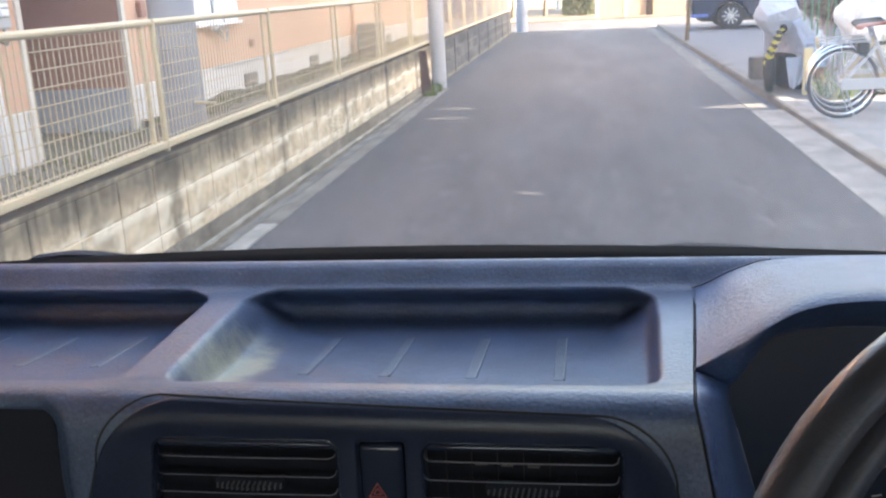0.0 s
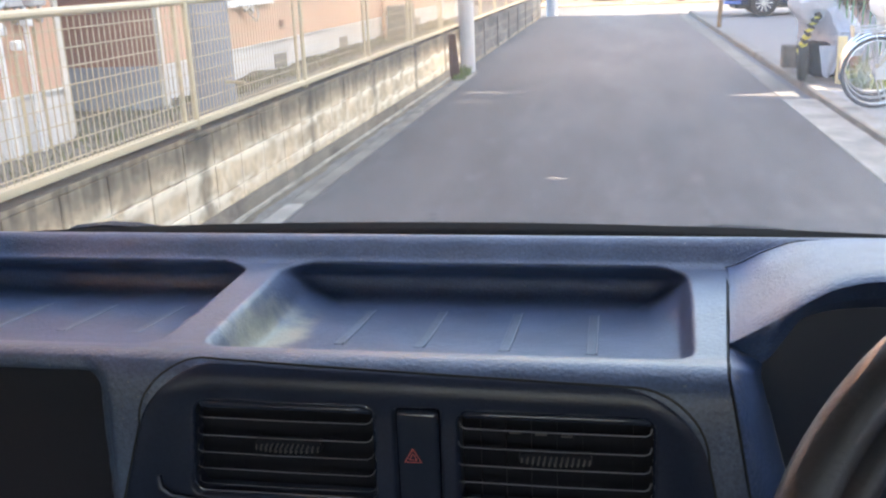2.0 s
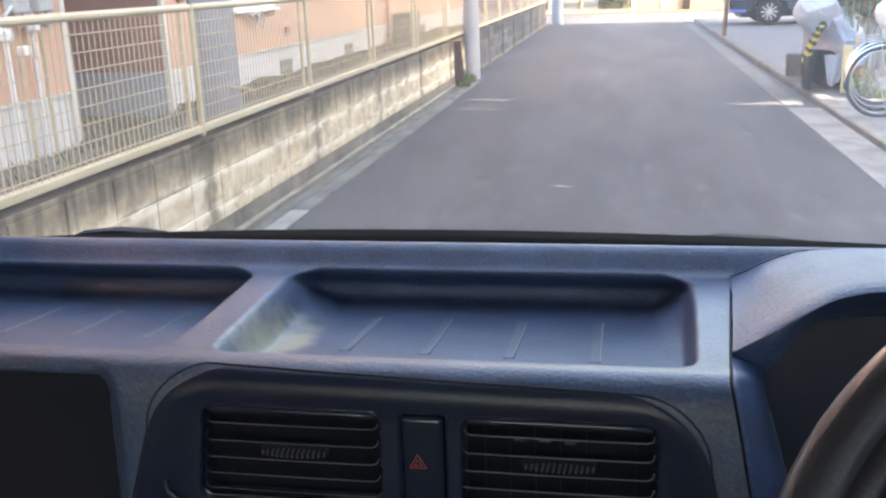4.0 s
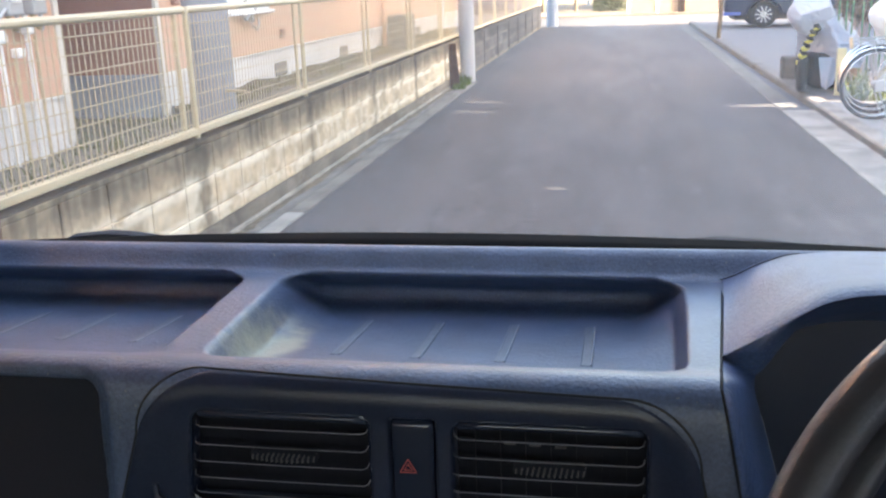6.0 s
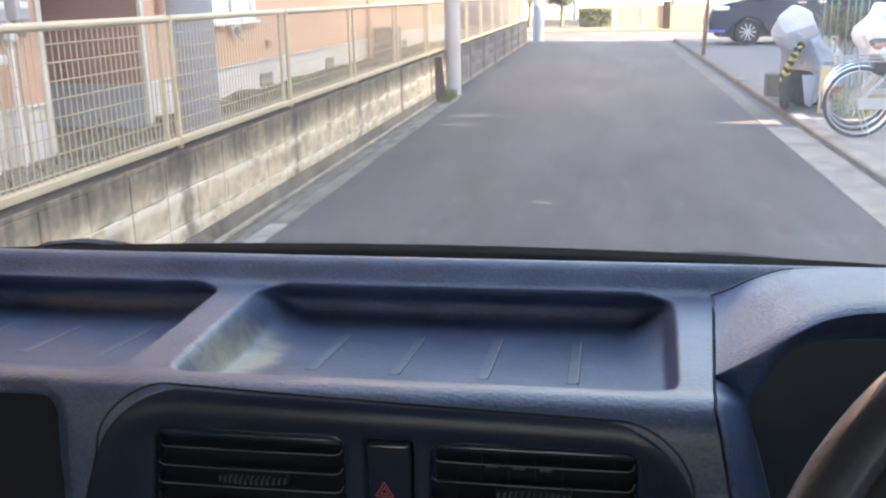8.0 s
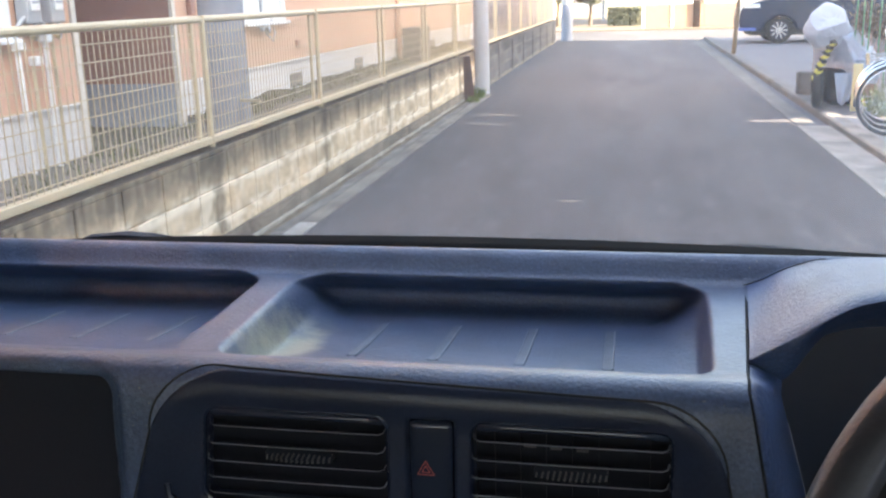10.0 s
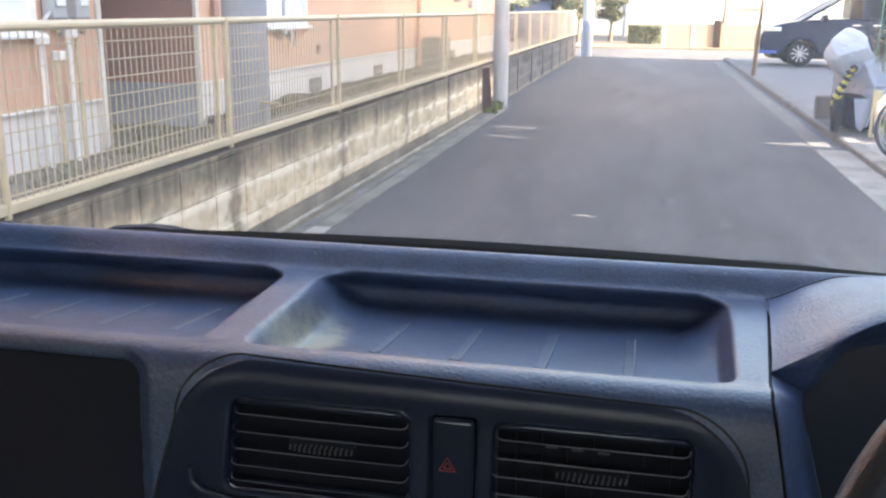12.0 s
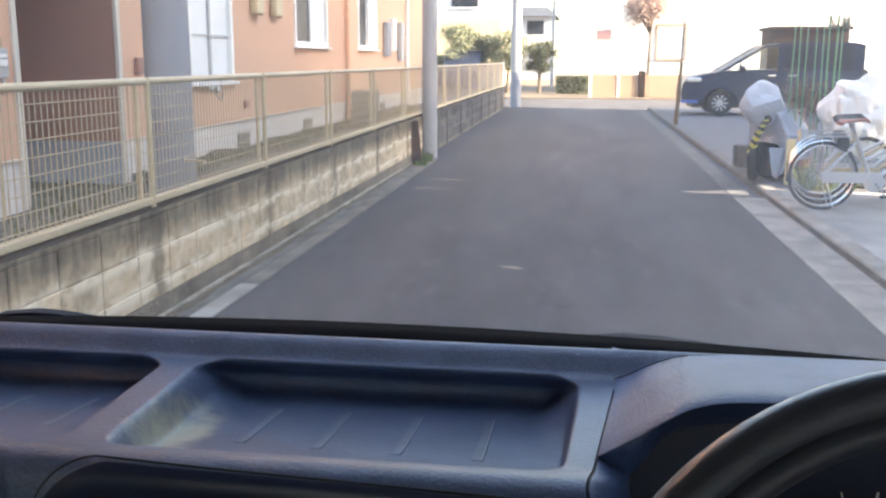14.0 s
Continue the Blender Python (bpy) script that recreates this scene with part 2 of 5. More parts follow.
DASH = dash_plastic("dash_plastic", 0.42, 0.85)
# Bluer than the dash: the sky's reflection is put into the hood's colour.
HOOD = dash_plastic("matt_skylit_hood_plastic", 0.47, 0.65, 0.0013, (0.043, 0.077, 0.165))
# Paler rib plastic, with the highlights on the ribs put into its colour.
RIBLIT = dash_plastic("highlit_rib_plastic", 0.40, 1.0, 0.0004, (0.075, 0.105, 0.150))
RIBEDGE = material("pale_edge_line", (0.27, 0.30, 0.34), 0.45, grain=0.2, scale=300, coords="Position")
PANEL = material("black_plastic", (0.018, 0.025, 0.048), 0.36, grain=0.12, scale=500, blotch=0.15, blotch_scale=18, bump=0.2, bump_scale=800, spec=0.32, coords="Position")
RUBBER = material("black_rubber", (0.02, 0.02, 0.02), 0.75)
TYRE = material("dusty_tyre", (0.07, 0.07, 0.075), 0.8, grain=0.2, scale=60)
GREEN = material("green_plastic", (0.10, 0.26, 0.13), 0.5, grain=0.1, scale=20)
LEAF = material("leaf", (0.150, 0.158, 0.095), 0.7, spread=0.25, grain=0.35, scale=6)
DRYWEED = material("dry_weed", (0.120, 0.122, 0.052), 0.85, grain=0.45, scale=9)
WEED = material("weed", (0.10, 0.13, 0.035), 0.8, grain=0.4, scale=12)
BARK = material("bark", (0.13, 0.10, 0.075), 0.9, grain=0.3, scale=20, bump=0.5, bump_scale=30)
CARBLUE = material("dark_blue_paint", (0.009, 0.016, 0.045), 0.30, spec=0.25)
SADDLE = material("reddish_brown_leather", (0.30, 0.085, 0.05), 0.5, grain=0.1, scale=60)
SILVERSHEET = material("silver_cover_cloth", (0.34, 0.39, 0.48), 0.45, 0.1, grain=0.08, scale=30, blotch=0.12, blotch_scale=4, bump=0.4, bump_scale=30)
WHITESHEET = material("white_plastic_sheet", (0.49, 0.54, 0.63), 0.45, grain=0.05, scale=30, blotch=0.08, blotch_scale=5, bump=0.4, bump_scale=25)
BRIGHTSHEET = material("bright_plastic_sheet", (0.88, 0.88, 0.87), 0.4, grain=0.03, scale=30, blotch=0.05, blotch_scale=5, bump=0.4, bump_scale=25)
BEIGE = material("beige_brick", (0.36, 0.24, 0.165), 0.85, grain=0.12, scale=40, blotch=0.12, blotch_scale=1.5)
GREYWALL = material("grey_stucco", (0.45, 0.46, 0.48), 0.85, grain=0.08, scale=40, blotch=0.08)
ROOFTILE = material("grey_roof_tile", (0.12, 0.125, 0.14), 0.6, grain=0.15, scale=30)
SHEDWOOD = material("dark_shed_wood", (0.030, 0.020, 0.017), 0.85, spec=0.2, grain=0.2, scale=20)
VENTGREY = material("dirty_vent_metal", (0.20, 0.18, 0.155), 0.8, grain=0.15, scale=60)
SOIL = material("brown_soil", (0.115, 0.090, 0.060), 0.95, grain=0.35, scale=40, blotch=0.3, blotch_scale=4, bump=0.8, bump_scale=60)
OLDWOOD = material("old_wood", (0.13, 0.095, 0.06), 0.85, grain=0.3, scale=25, bump=0.4, bump_scale=60)
PLANK = material("dark_brown_board", (0.075, 0.040, 0.030), 0.8, grain=0.25, scale=25)
PIPE = material("white_pipe", (0.72, 0.71, 0.68), 0.45, grain=0.05, scale=30)
METER = material("grey_meter_box", (0.40, 0.415, 0.42), 0.55, grain=0.05, scale=30)
SHOJI = material("frosted_glass", (0.72, 0.76, 0.78), 0.35, blotch=0.06, blotch_scale=3)
DARKGLASS = material("dark_window_glass", (0.025, 0.03, 0.04), 0.10, spec=0.05, blotch=0.2, blotch_scale=2)
MIDGREY = material("porch_concrete", (0.30, 0.32, 0.36), 0.85, grain=0.12, scale=30, blotch=0.15, blotch_scale=2)
RED = material("red_print", (0.46, 0.09, 0.085), 0.5)
TICK = material("white_print", (0.75, 0.75, 0.75), 0.5)
BRASS = material("dull_brass", (0.42, 0.33, 0.20), 0.45, 0.6, grain=0.1, scale=60)
GLOSSBLACK = material("gloss_black_plastic", (0.020, 0.027, 0.046), 0.22, bump=0.05, bump_scale=400)
DIAL = material("dial_black", (0.042, 0.047, 0.066), 0.5, spec=0.3)
WHEELRIM = material("worn_wheel_leather", (0.046, 0.050, 0.062), 0.40, coat=0.6, grain=0.12, scale=60, blotch=0.2, blotch_scale=10, bump=0.3, bump_scale=400)


def clear_glass():
    m = bpy.data.materials.new("clear_glass")
    m.use_nodes = True
    n, l = m.node_tree.nodes, m.node_tree.links
    n.remove(n["Principled BSDF"])
    a, g, mix = (n.new("ShaderNode" + k) for k in ("BsdfTransparent", "BsdfGlossy", "MixShader"))
    mix.inputs[0].default_value = 0.03
    g.inputs["Roughness"].default_value = 0.02
    a.inputs["Color"].default_value = (0.97, 0.98, 0.975, 1)
    l.new(a.outputs[0], mix.inputs[1])
    l.new(g.outputs[0], mix.inputs[2])
    # Dust film on the glass; its rise to the right paints in veiling glare.
    film, veiled = n.new("ShaderNodeBsdfTranslucent"), n.new("ShaderNodeMixShader")
    film.inputs["Color"].default_value = (0.85, 0.84, 0.80, 1)
    g = n.new("ShaderNodeNewGeometry")
    where = n.new("ShaderNodeSeparateXYZ")
    l.new(g.outputs["Position"], where.inputs[0])
    l.new(maths(n, l, "MULTIPLY", ramp(n, l, where.outputs["X"], -0.08, 0.20, 0.024, 0.058), ramp(n, l, stretched_noise(n, l, g.outputs["Position"], (1, 1, 1), 5, 4), 0.3, 0.7, 0.93, 1.07)), veiled.inputs[0])
    l.new(mix.outputs[0], veiled.inputs[1])
    l.new(film.outputs[0], veiled.inputs[2])
    l.new(veiled.outputs[0], n["Material Output"].inputs["Surface"])
    return m


VENTBLACK = material("dull_black_plastic", (0.009, 0.010, 0.015), 0.8, spec=0.2)
# Grey base that puts the glints on the louvre edges into the colour.
VENTGLINT = material("glint_grey_edge", (0.15, 0.16, 0.19), 0.22, spec=0.8)
CLEAR = clear_glass()
SEAL = material("black_seal_rubber", (0.004, 0.004, 0.005), 0.9, spec=0.05)
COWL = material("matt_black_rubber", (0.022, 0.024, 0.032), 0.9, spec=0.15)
CABIN = material("cabin_lining", (0.085, 0.085, 0.09), 0.9)


# ---- mesh helpers ----
def part(name, bm, mat, parent=None, label="", smooth=False, sharp=35):
    """Links a bmesh as one mesh object under a thing or a part."""
    me = bpy.data.meshes.new(name)
    bmesh.ops.recalc_face_normals(bm, faces=bm.faces)
    bm.to_mesh(me)
    bm.free()
    me.materials.append(mat)
    if smooth:
        me.shade_smooth()
        me.set_sharp_from_angle(angle=radians(sharp))
    ob = new(name, me)
    ob.parent = parent
    if label:
        ob["label"] = label
    return ob


def share(name, me, parent, m):
    """One more object on a mesh that others use."""
    ob = new(name, me)
    ob.parent = parent
    ob.matrix_basis = m
    return ob


def thing(name, label, category, group="", kind="", at=(0, 0, 0), turn=0):
    ob = new(name)
    ob.matrix_basis = pose(*at, 0, 0, turn)
    return tagged(ob, label, category, group, kind)


def box(bm, lo, hi, bevel=0.0, seg=2):
    m = Matrix.LocRotScale([(a + b) / 2 for a, b in zip(lo, hi)], None, [b - a for a, b in zip(lo, hi)])
    made = bmesh.ops.create_cube(bm, size=1, matrix=m)["verts"]
    if bevel:
        edges = {e for v in made for e in v.link_edges}
        bmesh.ops.bevel(bm, geom=list(edges), offset=bevel, segments=seg, affect="EDGES", profile=0.5)
    return bm


def boxed(lo, hi, bevel=0.0, seg=2):
    return box(bmesh.new(), lo, hi, bevel, seg)


def rod(bm, p, q, r, r2=None, n=10):
    p, q = Vector(p), Vector(q)
    turn = (q - p).to_track_quat("Z", "Y").to_matrix().to_4x4()
    bmesh.ops.create_cone(bm, cap_ends=True, segments=n, radius1=r, radius2=r if r2 is None else r2, depth=(q - p).length, matrix=Matrix.Translation((p + q) / 2) @ turn)
    return bm


def rods(*list_of):
    bm = bmesh.new()
    for a in list_of:
        rod(bm, *a)
    return bm


def tube(bm, pts, r, n=8, closed=False):
    """A bent pipe along points; r may be a list of radii."""
    pts = [Vector(p) for p in pts]
    rings = []
    k = len(pts)
    for i, p in enumerate(pts):
        a = pts[(i - 1) % k] if closed or i else p
        b = pts[(i + 1) % k] if closed or i < k - 1 else p
        q = (b - a).to_track_quat("Z", "Y") if i == 0 else turn_to(q, b - a)
        rr = r[i] if isinstance(r, (list, tuple)) else r
        rings.append([bm.verts.new(p + q @ Vector((rr * math.cos(t), rr * math.sin(t), 0))) for t in (2 * math.pi * j / n for j in range(n))])
    for i in range(k if closed else k - 1):
        a, b = rings[i], rings[(i + 1) % k]
        for j in range(n):
            bm.faces.new((a[j], a[(j + 1) % n], b[(j + 1) % n], b[j]))
    if not closed:
        bm.faces.new(rings[0])
        bm.faces.new(rings[-1])
    return bm


def turn_to(q, way):
    """The turn q carried along so that its z axis points the new way, with no twist."""
    z = q @ Vector((0, 0, 1))
    return z.rotation_difference(way.normalized()) @ q


def ring(bm, c, axis_u, axis_v, big, small, n=40, m=8, a0=0.0, a1=2 * math.pi):
    u, v = Vector(axis_u).normalized(), Vector(axis_v).normalized()
    full = abs(a1 - a0 - 2 * math.pi) < 1e-6
    pts = [Vector(c) + big * (math.cos(a) * u + math.sin(a) * v) for a in (a0 + (a1 - a0) * i / (n if full else n - 1) for i in range(n))]
    return tube(bm, pts, small, m, closed=full)


def grid_mesh(name, mat, xs, ys, place, parent=None, label=""):
    """A smooth sheet: place(u, v) gives the point."""
    verts = [place(x, y) for y in ys for x in xs]
    w = len(xs)
    faces = [(j * w + i, j * w + i + 1, (j + 1) * w + i + 1, (j + 1) * w + i) for j in range(len(ys) - 1) for i in range(w - 1)]
    me = bpy.data.meshes.new(name)
    me.from_pydata(verts, [], faces)
    me.materials.append(mat)
    me.shade_smooth()
    ob = new(name, me)
    ob.parent = parent
    if label:
        ob["label"] = label
    return ob


def smooth(a, b, x):
    t = min(max((x - a) / (b - a), 0.0), 1.0)
    return t * t * (3 - 2 * t)


def steps(a, b, n):
    return [a + (b - a) * i / n for i in range(n + 1)]


# ---- ground, road, kerbs ----
ground = part("ground", boxed((-900, -900, -0.4), (900, 900, -0.06)), GROUND)
tagged(ground, "bare earth reaching to the horizon", "ground", kind="structure")
road = part("road", boxed((-2.183, -40, -0.3), (1.64, 30.4, 0.0)), ASPHALT)
tagged(road, "grey asphalt lane with worn pale patches", "road", kind="structure")
cross = part("road", boxed((-80, 30.4, -0.3), (80, 38.0, -0.004)), ASPHALT)
tagged(cross, "sunlit asphalt cross street", "road", kind="structure")
yard = part("ground", boxed((-30, -20, -0.3), (-2.56, 30.2, 0.43)), GROUND)
tagged(yard, "raised yard of bare soil behind the block wall", "ground", kind="structure")
lot = part("pavement", boxed((2.135, -20, -0.3), (30, 11.55, 0.07)), LOT)
tagged(lot, "pale concrete parking area beside the lane", "pavement", kind="structure")
yard_east = part("pavement", boxed((2.135, 11.56, -0.3), (30, 30.2, 0.066)), YARD)
tagged(yard_east, "grey gravelled parking area beyond the concrete", "pavement", kind="structure")


def place_row(name, label, lo, hi, mat, y0, y1, step, gap, bevel, category):
    top = thing(name, label, category, kind="structure")
    me = None
    y = y0
    while y < y1 - 1e-6:
        if me is None:
            ob = part("slab", boxed((lo[0], gap / 2, lo[1]), (hi[0], step - gap / 2, hi[1]), bevel, 1), mat, top)
            me = ob.data
            ob.matrix_basis = pose(0, y, 0)
        else:
            share("slab", me, top, pose(0, y, random.uniform(-0.002, 0.002)))
        y += step
    return top


place_row("gutter", "pale concrete gutter slabs along the asphalt", (1.64, -0.2), (1.975, 0.004), CONCRETE, -3.0, 11.4, 0.6, 0.008, 0.004, "gutter")
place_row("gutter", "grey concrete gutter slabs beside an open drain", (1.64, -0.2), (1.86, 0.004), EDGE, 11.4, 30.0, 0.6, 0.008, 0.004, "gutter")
drain = part("drain", boxed((1.85, 11.4, -0.3), (1.975, 30.2, -0.012)), DRAINGREY)
tagged(drain, "dark drain channel between gutter and kerb", "drain", kind="structure")
place_row("gutter", "pale new concrete edge slabs beside the asphalt", (-2.315, -0.2), (-2.185, 0.010), CONCRETE, -3.0, 6.6, 0.6, 0.008, 0.004, "gutter")
place_row("gutter", "grey concrete edge slabs beside the asphalt", (-2.312, -0.2), (-2.185, 0.008), SLAB, 6.6, 15.0, 0.6, 0.008, 0.004, "gutter")
place_row("gutter", "stained dark apron at the foot of the block wall", (-2.44, -0.2), (-2.322, 0.006), APRON, -3.0, 15.0, 0.6, 0.006, 0.003, "gutter")
verge = part("road", boxed((-2.44, 15.0, -0.3), (-2.18, 30.4, -0.002)), ASPHALT)
tagged(verge, "asphalt reaching the foot of the block wall", "road", kind="structure")
dirt = grid_mesh("soil", SOIL, steps(3.0, 15.0, 300), [0, 1, 2], lambda y, k: (-2.423 + (0, 0.022, 0.045)[k] * (0.7 + 1.1 * noise.noise((y * 1.9, 0, 0)) + 0.5 * noise.noise((y * 9, 1, 0))), y, 0.004 + (0.022, 0.010, 0.0)[k] * (1 + noise.noise((y * 5, k, 2)))))
tagged(dirt, "brown dirt gathered at the foot of the wall", "soil", kind="structure")


def kerb_profile(length):
    bm = bmesh.new()
    pts = [(1.982, -0.2), (1.984, 0.05), (1.992, 0.068), (2.010, 0.076), (2.13, 0.079), (2.13, -0.2)]
    a = [bm.verts.new((x, 0.004, z)) for x, z in pts]
    b = [bm.verts.new((x, length - 0.004, z)) for x, z in pts]
    for i in range(len(pts)):
        j = (i + 1) % len(pts)
        bm.faces.new((a[i], a[j], b[j], b[i]))
    bm.faces.new(a)
    bm.faces.new(b[::-1])
    return bm


kerb = thing("kerb", "low concrete kerb with a sloped face", "kerb", kind="structure")
first = part("kerbstone", kerb_profile(0.6), CONCRETE, kerb)
first.matrix_basis = pose(0, 3, 0)
for i in range(1, 15):
    share("kerbstone", first.data, kerb, pose(0, 3 + 0.6 * i, 0))
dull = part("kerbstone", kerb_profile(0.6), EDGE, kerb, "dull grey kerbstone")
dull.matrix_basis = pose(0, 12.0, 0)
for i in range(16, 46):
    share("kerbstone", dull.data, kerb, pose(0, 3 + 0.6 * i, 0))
for i in range(10):
    share("kerbstone", first.data, kerb, pose(0, -3 + 0.6 * i, 0))

# Dark strip that paints the shaded line along the kerb's steep face.
part("kerb_joint", boxed((1.9765, 3.0, -0.06), (1.9812, 30.0, 0.055)), EDGE, kerb, "dark strip as the shade on the kerb's face")

# ---- block wall ----
wall = thing("wall_west", "weathered concrete block wall with dark drip stains", "wall", kind="structure")
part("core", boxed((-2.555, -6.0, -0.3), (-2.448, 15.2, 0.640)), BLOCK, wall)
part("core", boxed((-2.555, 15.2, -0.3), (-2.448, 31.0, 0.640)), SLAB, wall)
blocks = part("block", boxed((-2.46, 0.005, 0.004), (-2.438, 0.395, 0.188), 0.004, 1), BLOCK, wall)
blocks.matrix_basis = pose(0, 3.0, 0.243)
half = part("block", boxed((-2.46, 0.005, 0.150), (-2.438, 0.395, 0.238), 0.004, 1), BLOCK, wall)
half.matrix_basis = pose(0, 3.0, 0)
for i in range(1, 31):
    share("block", half.data, wall, pose(random.uniform(-0.001, 0.001), 3.0 + 0.4 * i, 0))
far_block = None
for c, z in enumerate((0.243, 0.436, 0.05)):
    for i in range(0 if c < 2 else 31, 70):
        at = pose(random.uniform(-0.001, 0.001), 3.0 + 0.4 * i, z)
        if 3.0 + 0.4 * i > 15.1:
            if far_block is None:
                far_block = part("block", boxed((-2.46, 0.012, 0.010), (-2.4425, 0.388, 0.184), 0.004, 1), DARKBLOCK, wall, "dark grey block")
                far_block.matrix_basis = at
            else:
                share("block", far_block.data, wall, at)
        elif c or i:
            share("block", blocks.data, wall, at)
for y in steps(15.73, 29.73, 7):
    part("buttress", boxed((-2.442, y - 0.07, 0.02), (-2.425, y + 0.07, 0.60), 0.004), DARKBLOCK, wall)

foot = part("footing", boxed((-2.46, 0.002, -0.1), (-2.424, 1.998, 0.046), 0.006, 1), FOOTING, wall, "poured grey footing")
foot.matrix_basis = pose(0, 1.0, 0)
for i in range(1, 7):
    share("footing", foot.data, wall, pose(0, 1.0 + 2.0 * i, 0))
ledge = part("footing_joint", boxed((-2.46, 0.003, 0.046), (-2.438, 1.997, 0.146), 0.004, 1), SOILED, wall, "brown stained band above the footing")
ledge.matrix_basis = pose(0, 1.0, 0)
for i in range(1, 7):
    share("footing_joint", ledge.data, wall, pose(0, 1.0 + 2.0 * i, 0))
# Mossy brown, with the shade under the bottom rail put into the colour.
CAP = material("shaded_mossy_cap", (0.060, 0.045, 0.031), 0.95, grain=0.35, scale=40, blotch=0.35, blotch_scale=3, bump=0.6, bump_scale=60, spec=0.2)
part("coping", boxed((-2.558, -6.0, 0.626), (-2.4365, 15.2, 0.652), 0.004), BLOCK, wall)
part("coping", boxed((-2.558, 15.2, 0.626), (-2.4365, 31.0, 0.652), 0.004), DARKBLOCK, wall)
part("cap", boxed((-2.552, -6.0, 0.650), (-2.442, 31.0, 0.657), 0.002), CAP, wall, "mossy top of the wall, darkened for the rail's shade")

# ---- mesh fence ----
fence = thing("mesh_fence", "cream-painted steel mesh fence on the block wall", "fence", at=(-2.5, 0, 0))
FX = 0.0
part("top_rail", rods(((FX, -6, 1.37), (FX, 30.8, 1.37), 0.020)), CREAM, fence, smooth=True)
part("bottom_rail", boxed((FX - 0.022, -6, 0.674), (FX + 0.022, 30.8, 0.716), 0.006), CREAM, fence)
part("end_post", rods(((0, 30.8, 0.3), (0, 30.8, 1.42), 0.045)), WHITE, fence, "white end post", smooth=True)
post_me = up_me = None
for i in range(15):
    y = 1.73 + 2.0 * i
    if i == 0:
        ob = part("post", rods(((0, 0, 0.56), (0, 0, 1.39), 0.015)), CREAM, fence, smooth=True)
        ob.matrix_basis = pose(0.012, y, 0)
        post_me = ob.data
        ob = part("panel_upright", rods(((0, 0, 0.69), (0, 0, 1.37), 0.013)), CREAM, fence, smooth=True)
        ob.matrix_basis = pose(0.0, y - 0.125, 0)
        up_me = ob.data
    else:
        share("post", post_me, fence, pose(0.012, y, 0))
        share("panel_upright", up_me, fence, pose(0.0, y - 0.125, 0))
wire_me = None
for i in range(230):
    y = 3.5 + 0.05 * i
    if wire_me is None:
        ob = part("wire", rods(((0, 0, 0.70), (0, 0, 1.36), 0.0029, None, 6)), WIRE, fence)
        ob.matrix_basis = pose(0.006, y, 0)
        wire_me = ob.data
    else:
        share("wire", wire_me, fence, pose(0.006, y, 0))
far = bmesh.new()
for i in range(316):
    y = 15.0 + 0.05 * i
    rod(far, (0.006, y, 0.70), (0.006, y, 1.36), 0.0021, None, 4)
tagged(part("far_wires", far, FARWIRE, fence), kind="stuff")
for z in steps(0.738, 1.294, 7):
    part("cross_wire", rods(((0.0, 1.7, z), (0.0, 30.8, z), 0.0029, None, 6)), WIRE, fence)


# ---- house ----
house = thing("house", "long house with peach siding on a pale foundation", "house")
HX = -3.93
# openings in the facade: y0, y1, z0, z1
OPEN = [(4.3, 6.02, 1.30, 2.5), (6.82, 8.30, 0.43, 2.7), (9.80, 10.92, 1.30, 2.5), (13.40, 15.0, 1.67, 2.75), (17.15, 18.58, 1.67, 2.75)]


def facade():
    y = -12.0
    for y0, y1, z0, z1 in OPEN:
        part("wall", boxed((HX - 0.18, y, 0.80), (HX, y0, 5.6)), SIDING, house)
        part("wall", boxed((HX - 0.18, y0, z1), (HX, y1, 5.6)), SIDING, house)
        if z0 > 0.8:
            part("wall", boxed((HX - 0.18, y0, 0.80), (HX, y1, z0)), SIDING, house)
        y = y1
    part("wall", boxed((HX - 0.18, y, 0.80), (HX, 25.3, 5.6)), SIDING, house)
    part("wall", boxed((HX - 7, 25.3, 0.4), (HX, 25.48, 5.6)), SIDING, house)
    # siding courses: shallow shadow lines
    for z in steps(1.255, 5.35, 9):
        for a, c in ((-12, 6.82), (8.30, 25.3)):
            if not any(z0 - 0.02 < z < z1 + 0.02 for y0, y1, z0, z1 in OPEN if y0 > 9 or y0 < 5):
                part("siding_joint", boxed((HX, a, z), (HX + 0.003, c, z + 0.006)), SIDING, house)
    part("foundation", boxed((HX - 0.18, -12, 0.0), (HX - 0.012, 6.82, 0.795)), FOUNDATION, house)
    part("foundation", boxed((HX - 0.18, 8.30, 0.0), (HX - 0.012, 25.48, 0.795)), FOUNDATION, house)
    part("flashing", boxed((HX - 0.01, -12, 0.792), (HX + 0.012, 6.82, 0.806)), WHITE, house)
    part("flashing", boxed((HX - 0.01, 8.30, 0.792), (HX + 0.012, 25.48, 0.806)), WHITE, house)
    part("roof", boxed((HX - 7.6, -12.6, 5.6), (HX + 0.55, 26.1, 5.75)), ROOFTILE, house)


facade()
# porch between the two wings: brown inner walls on a grey base
part("porch_wall", boxed((HX - 1.7, 8.30, 0.80), (HX - 0.19, 8.36, 2.9)), BROWN, house, "brown siding on the porch's inner side")
part("porch_wall", boxed((HX - 1.76, 6.7, 0.80), (HX - 1.7, 8.36, 2.9)), BROWN, house)
part("porch_wall", boxed((HX - 1.7, 6.76, 0.80), (HX - 0.19, 6.82, 2.9)), BROWN, house)
part("porch_base", boxed((HX - 1.7, 8.28, 0.30), (HX - 0.19, 8.36, 0.80)), MIDGREY, house)
part("porch_base", boxed((HX - 1.74, 6.7, 0.30), (HX - 1.68, 8.36, 0.80)), MIDGREY, house)
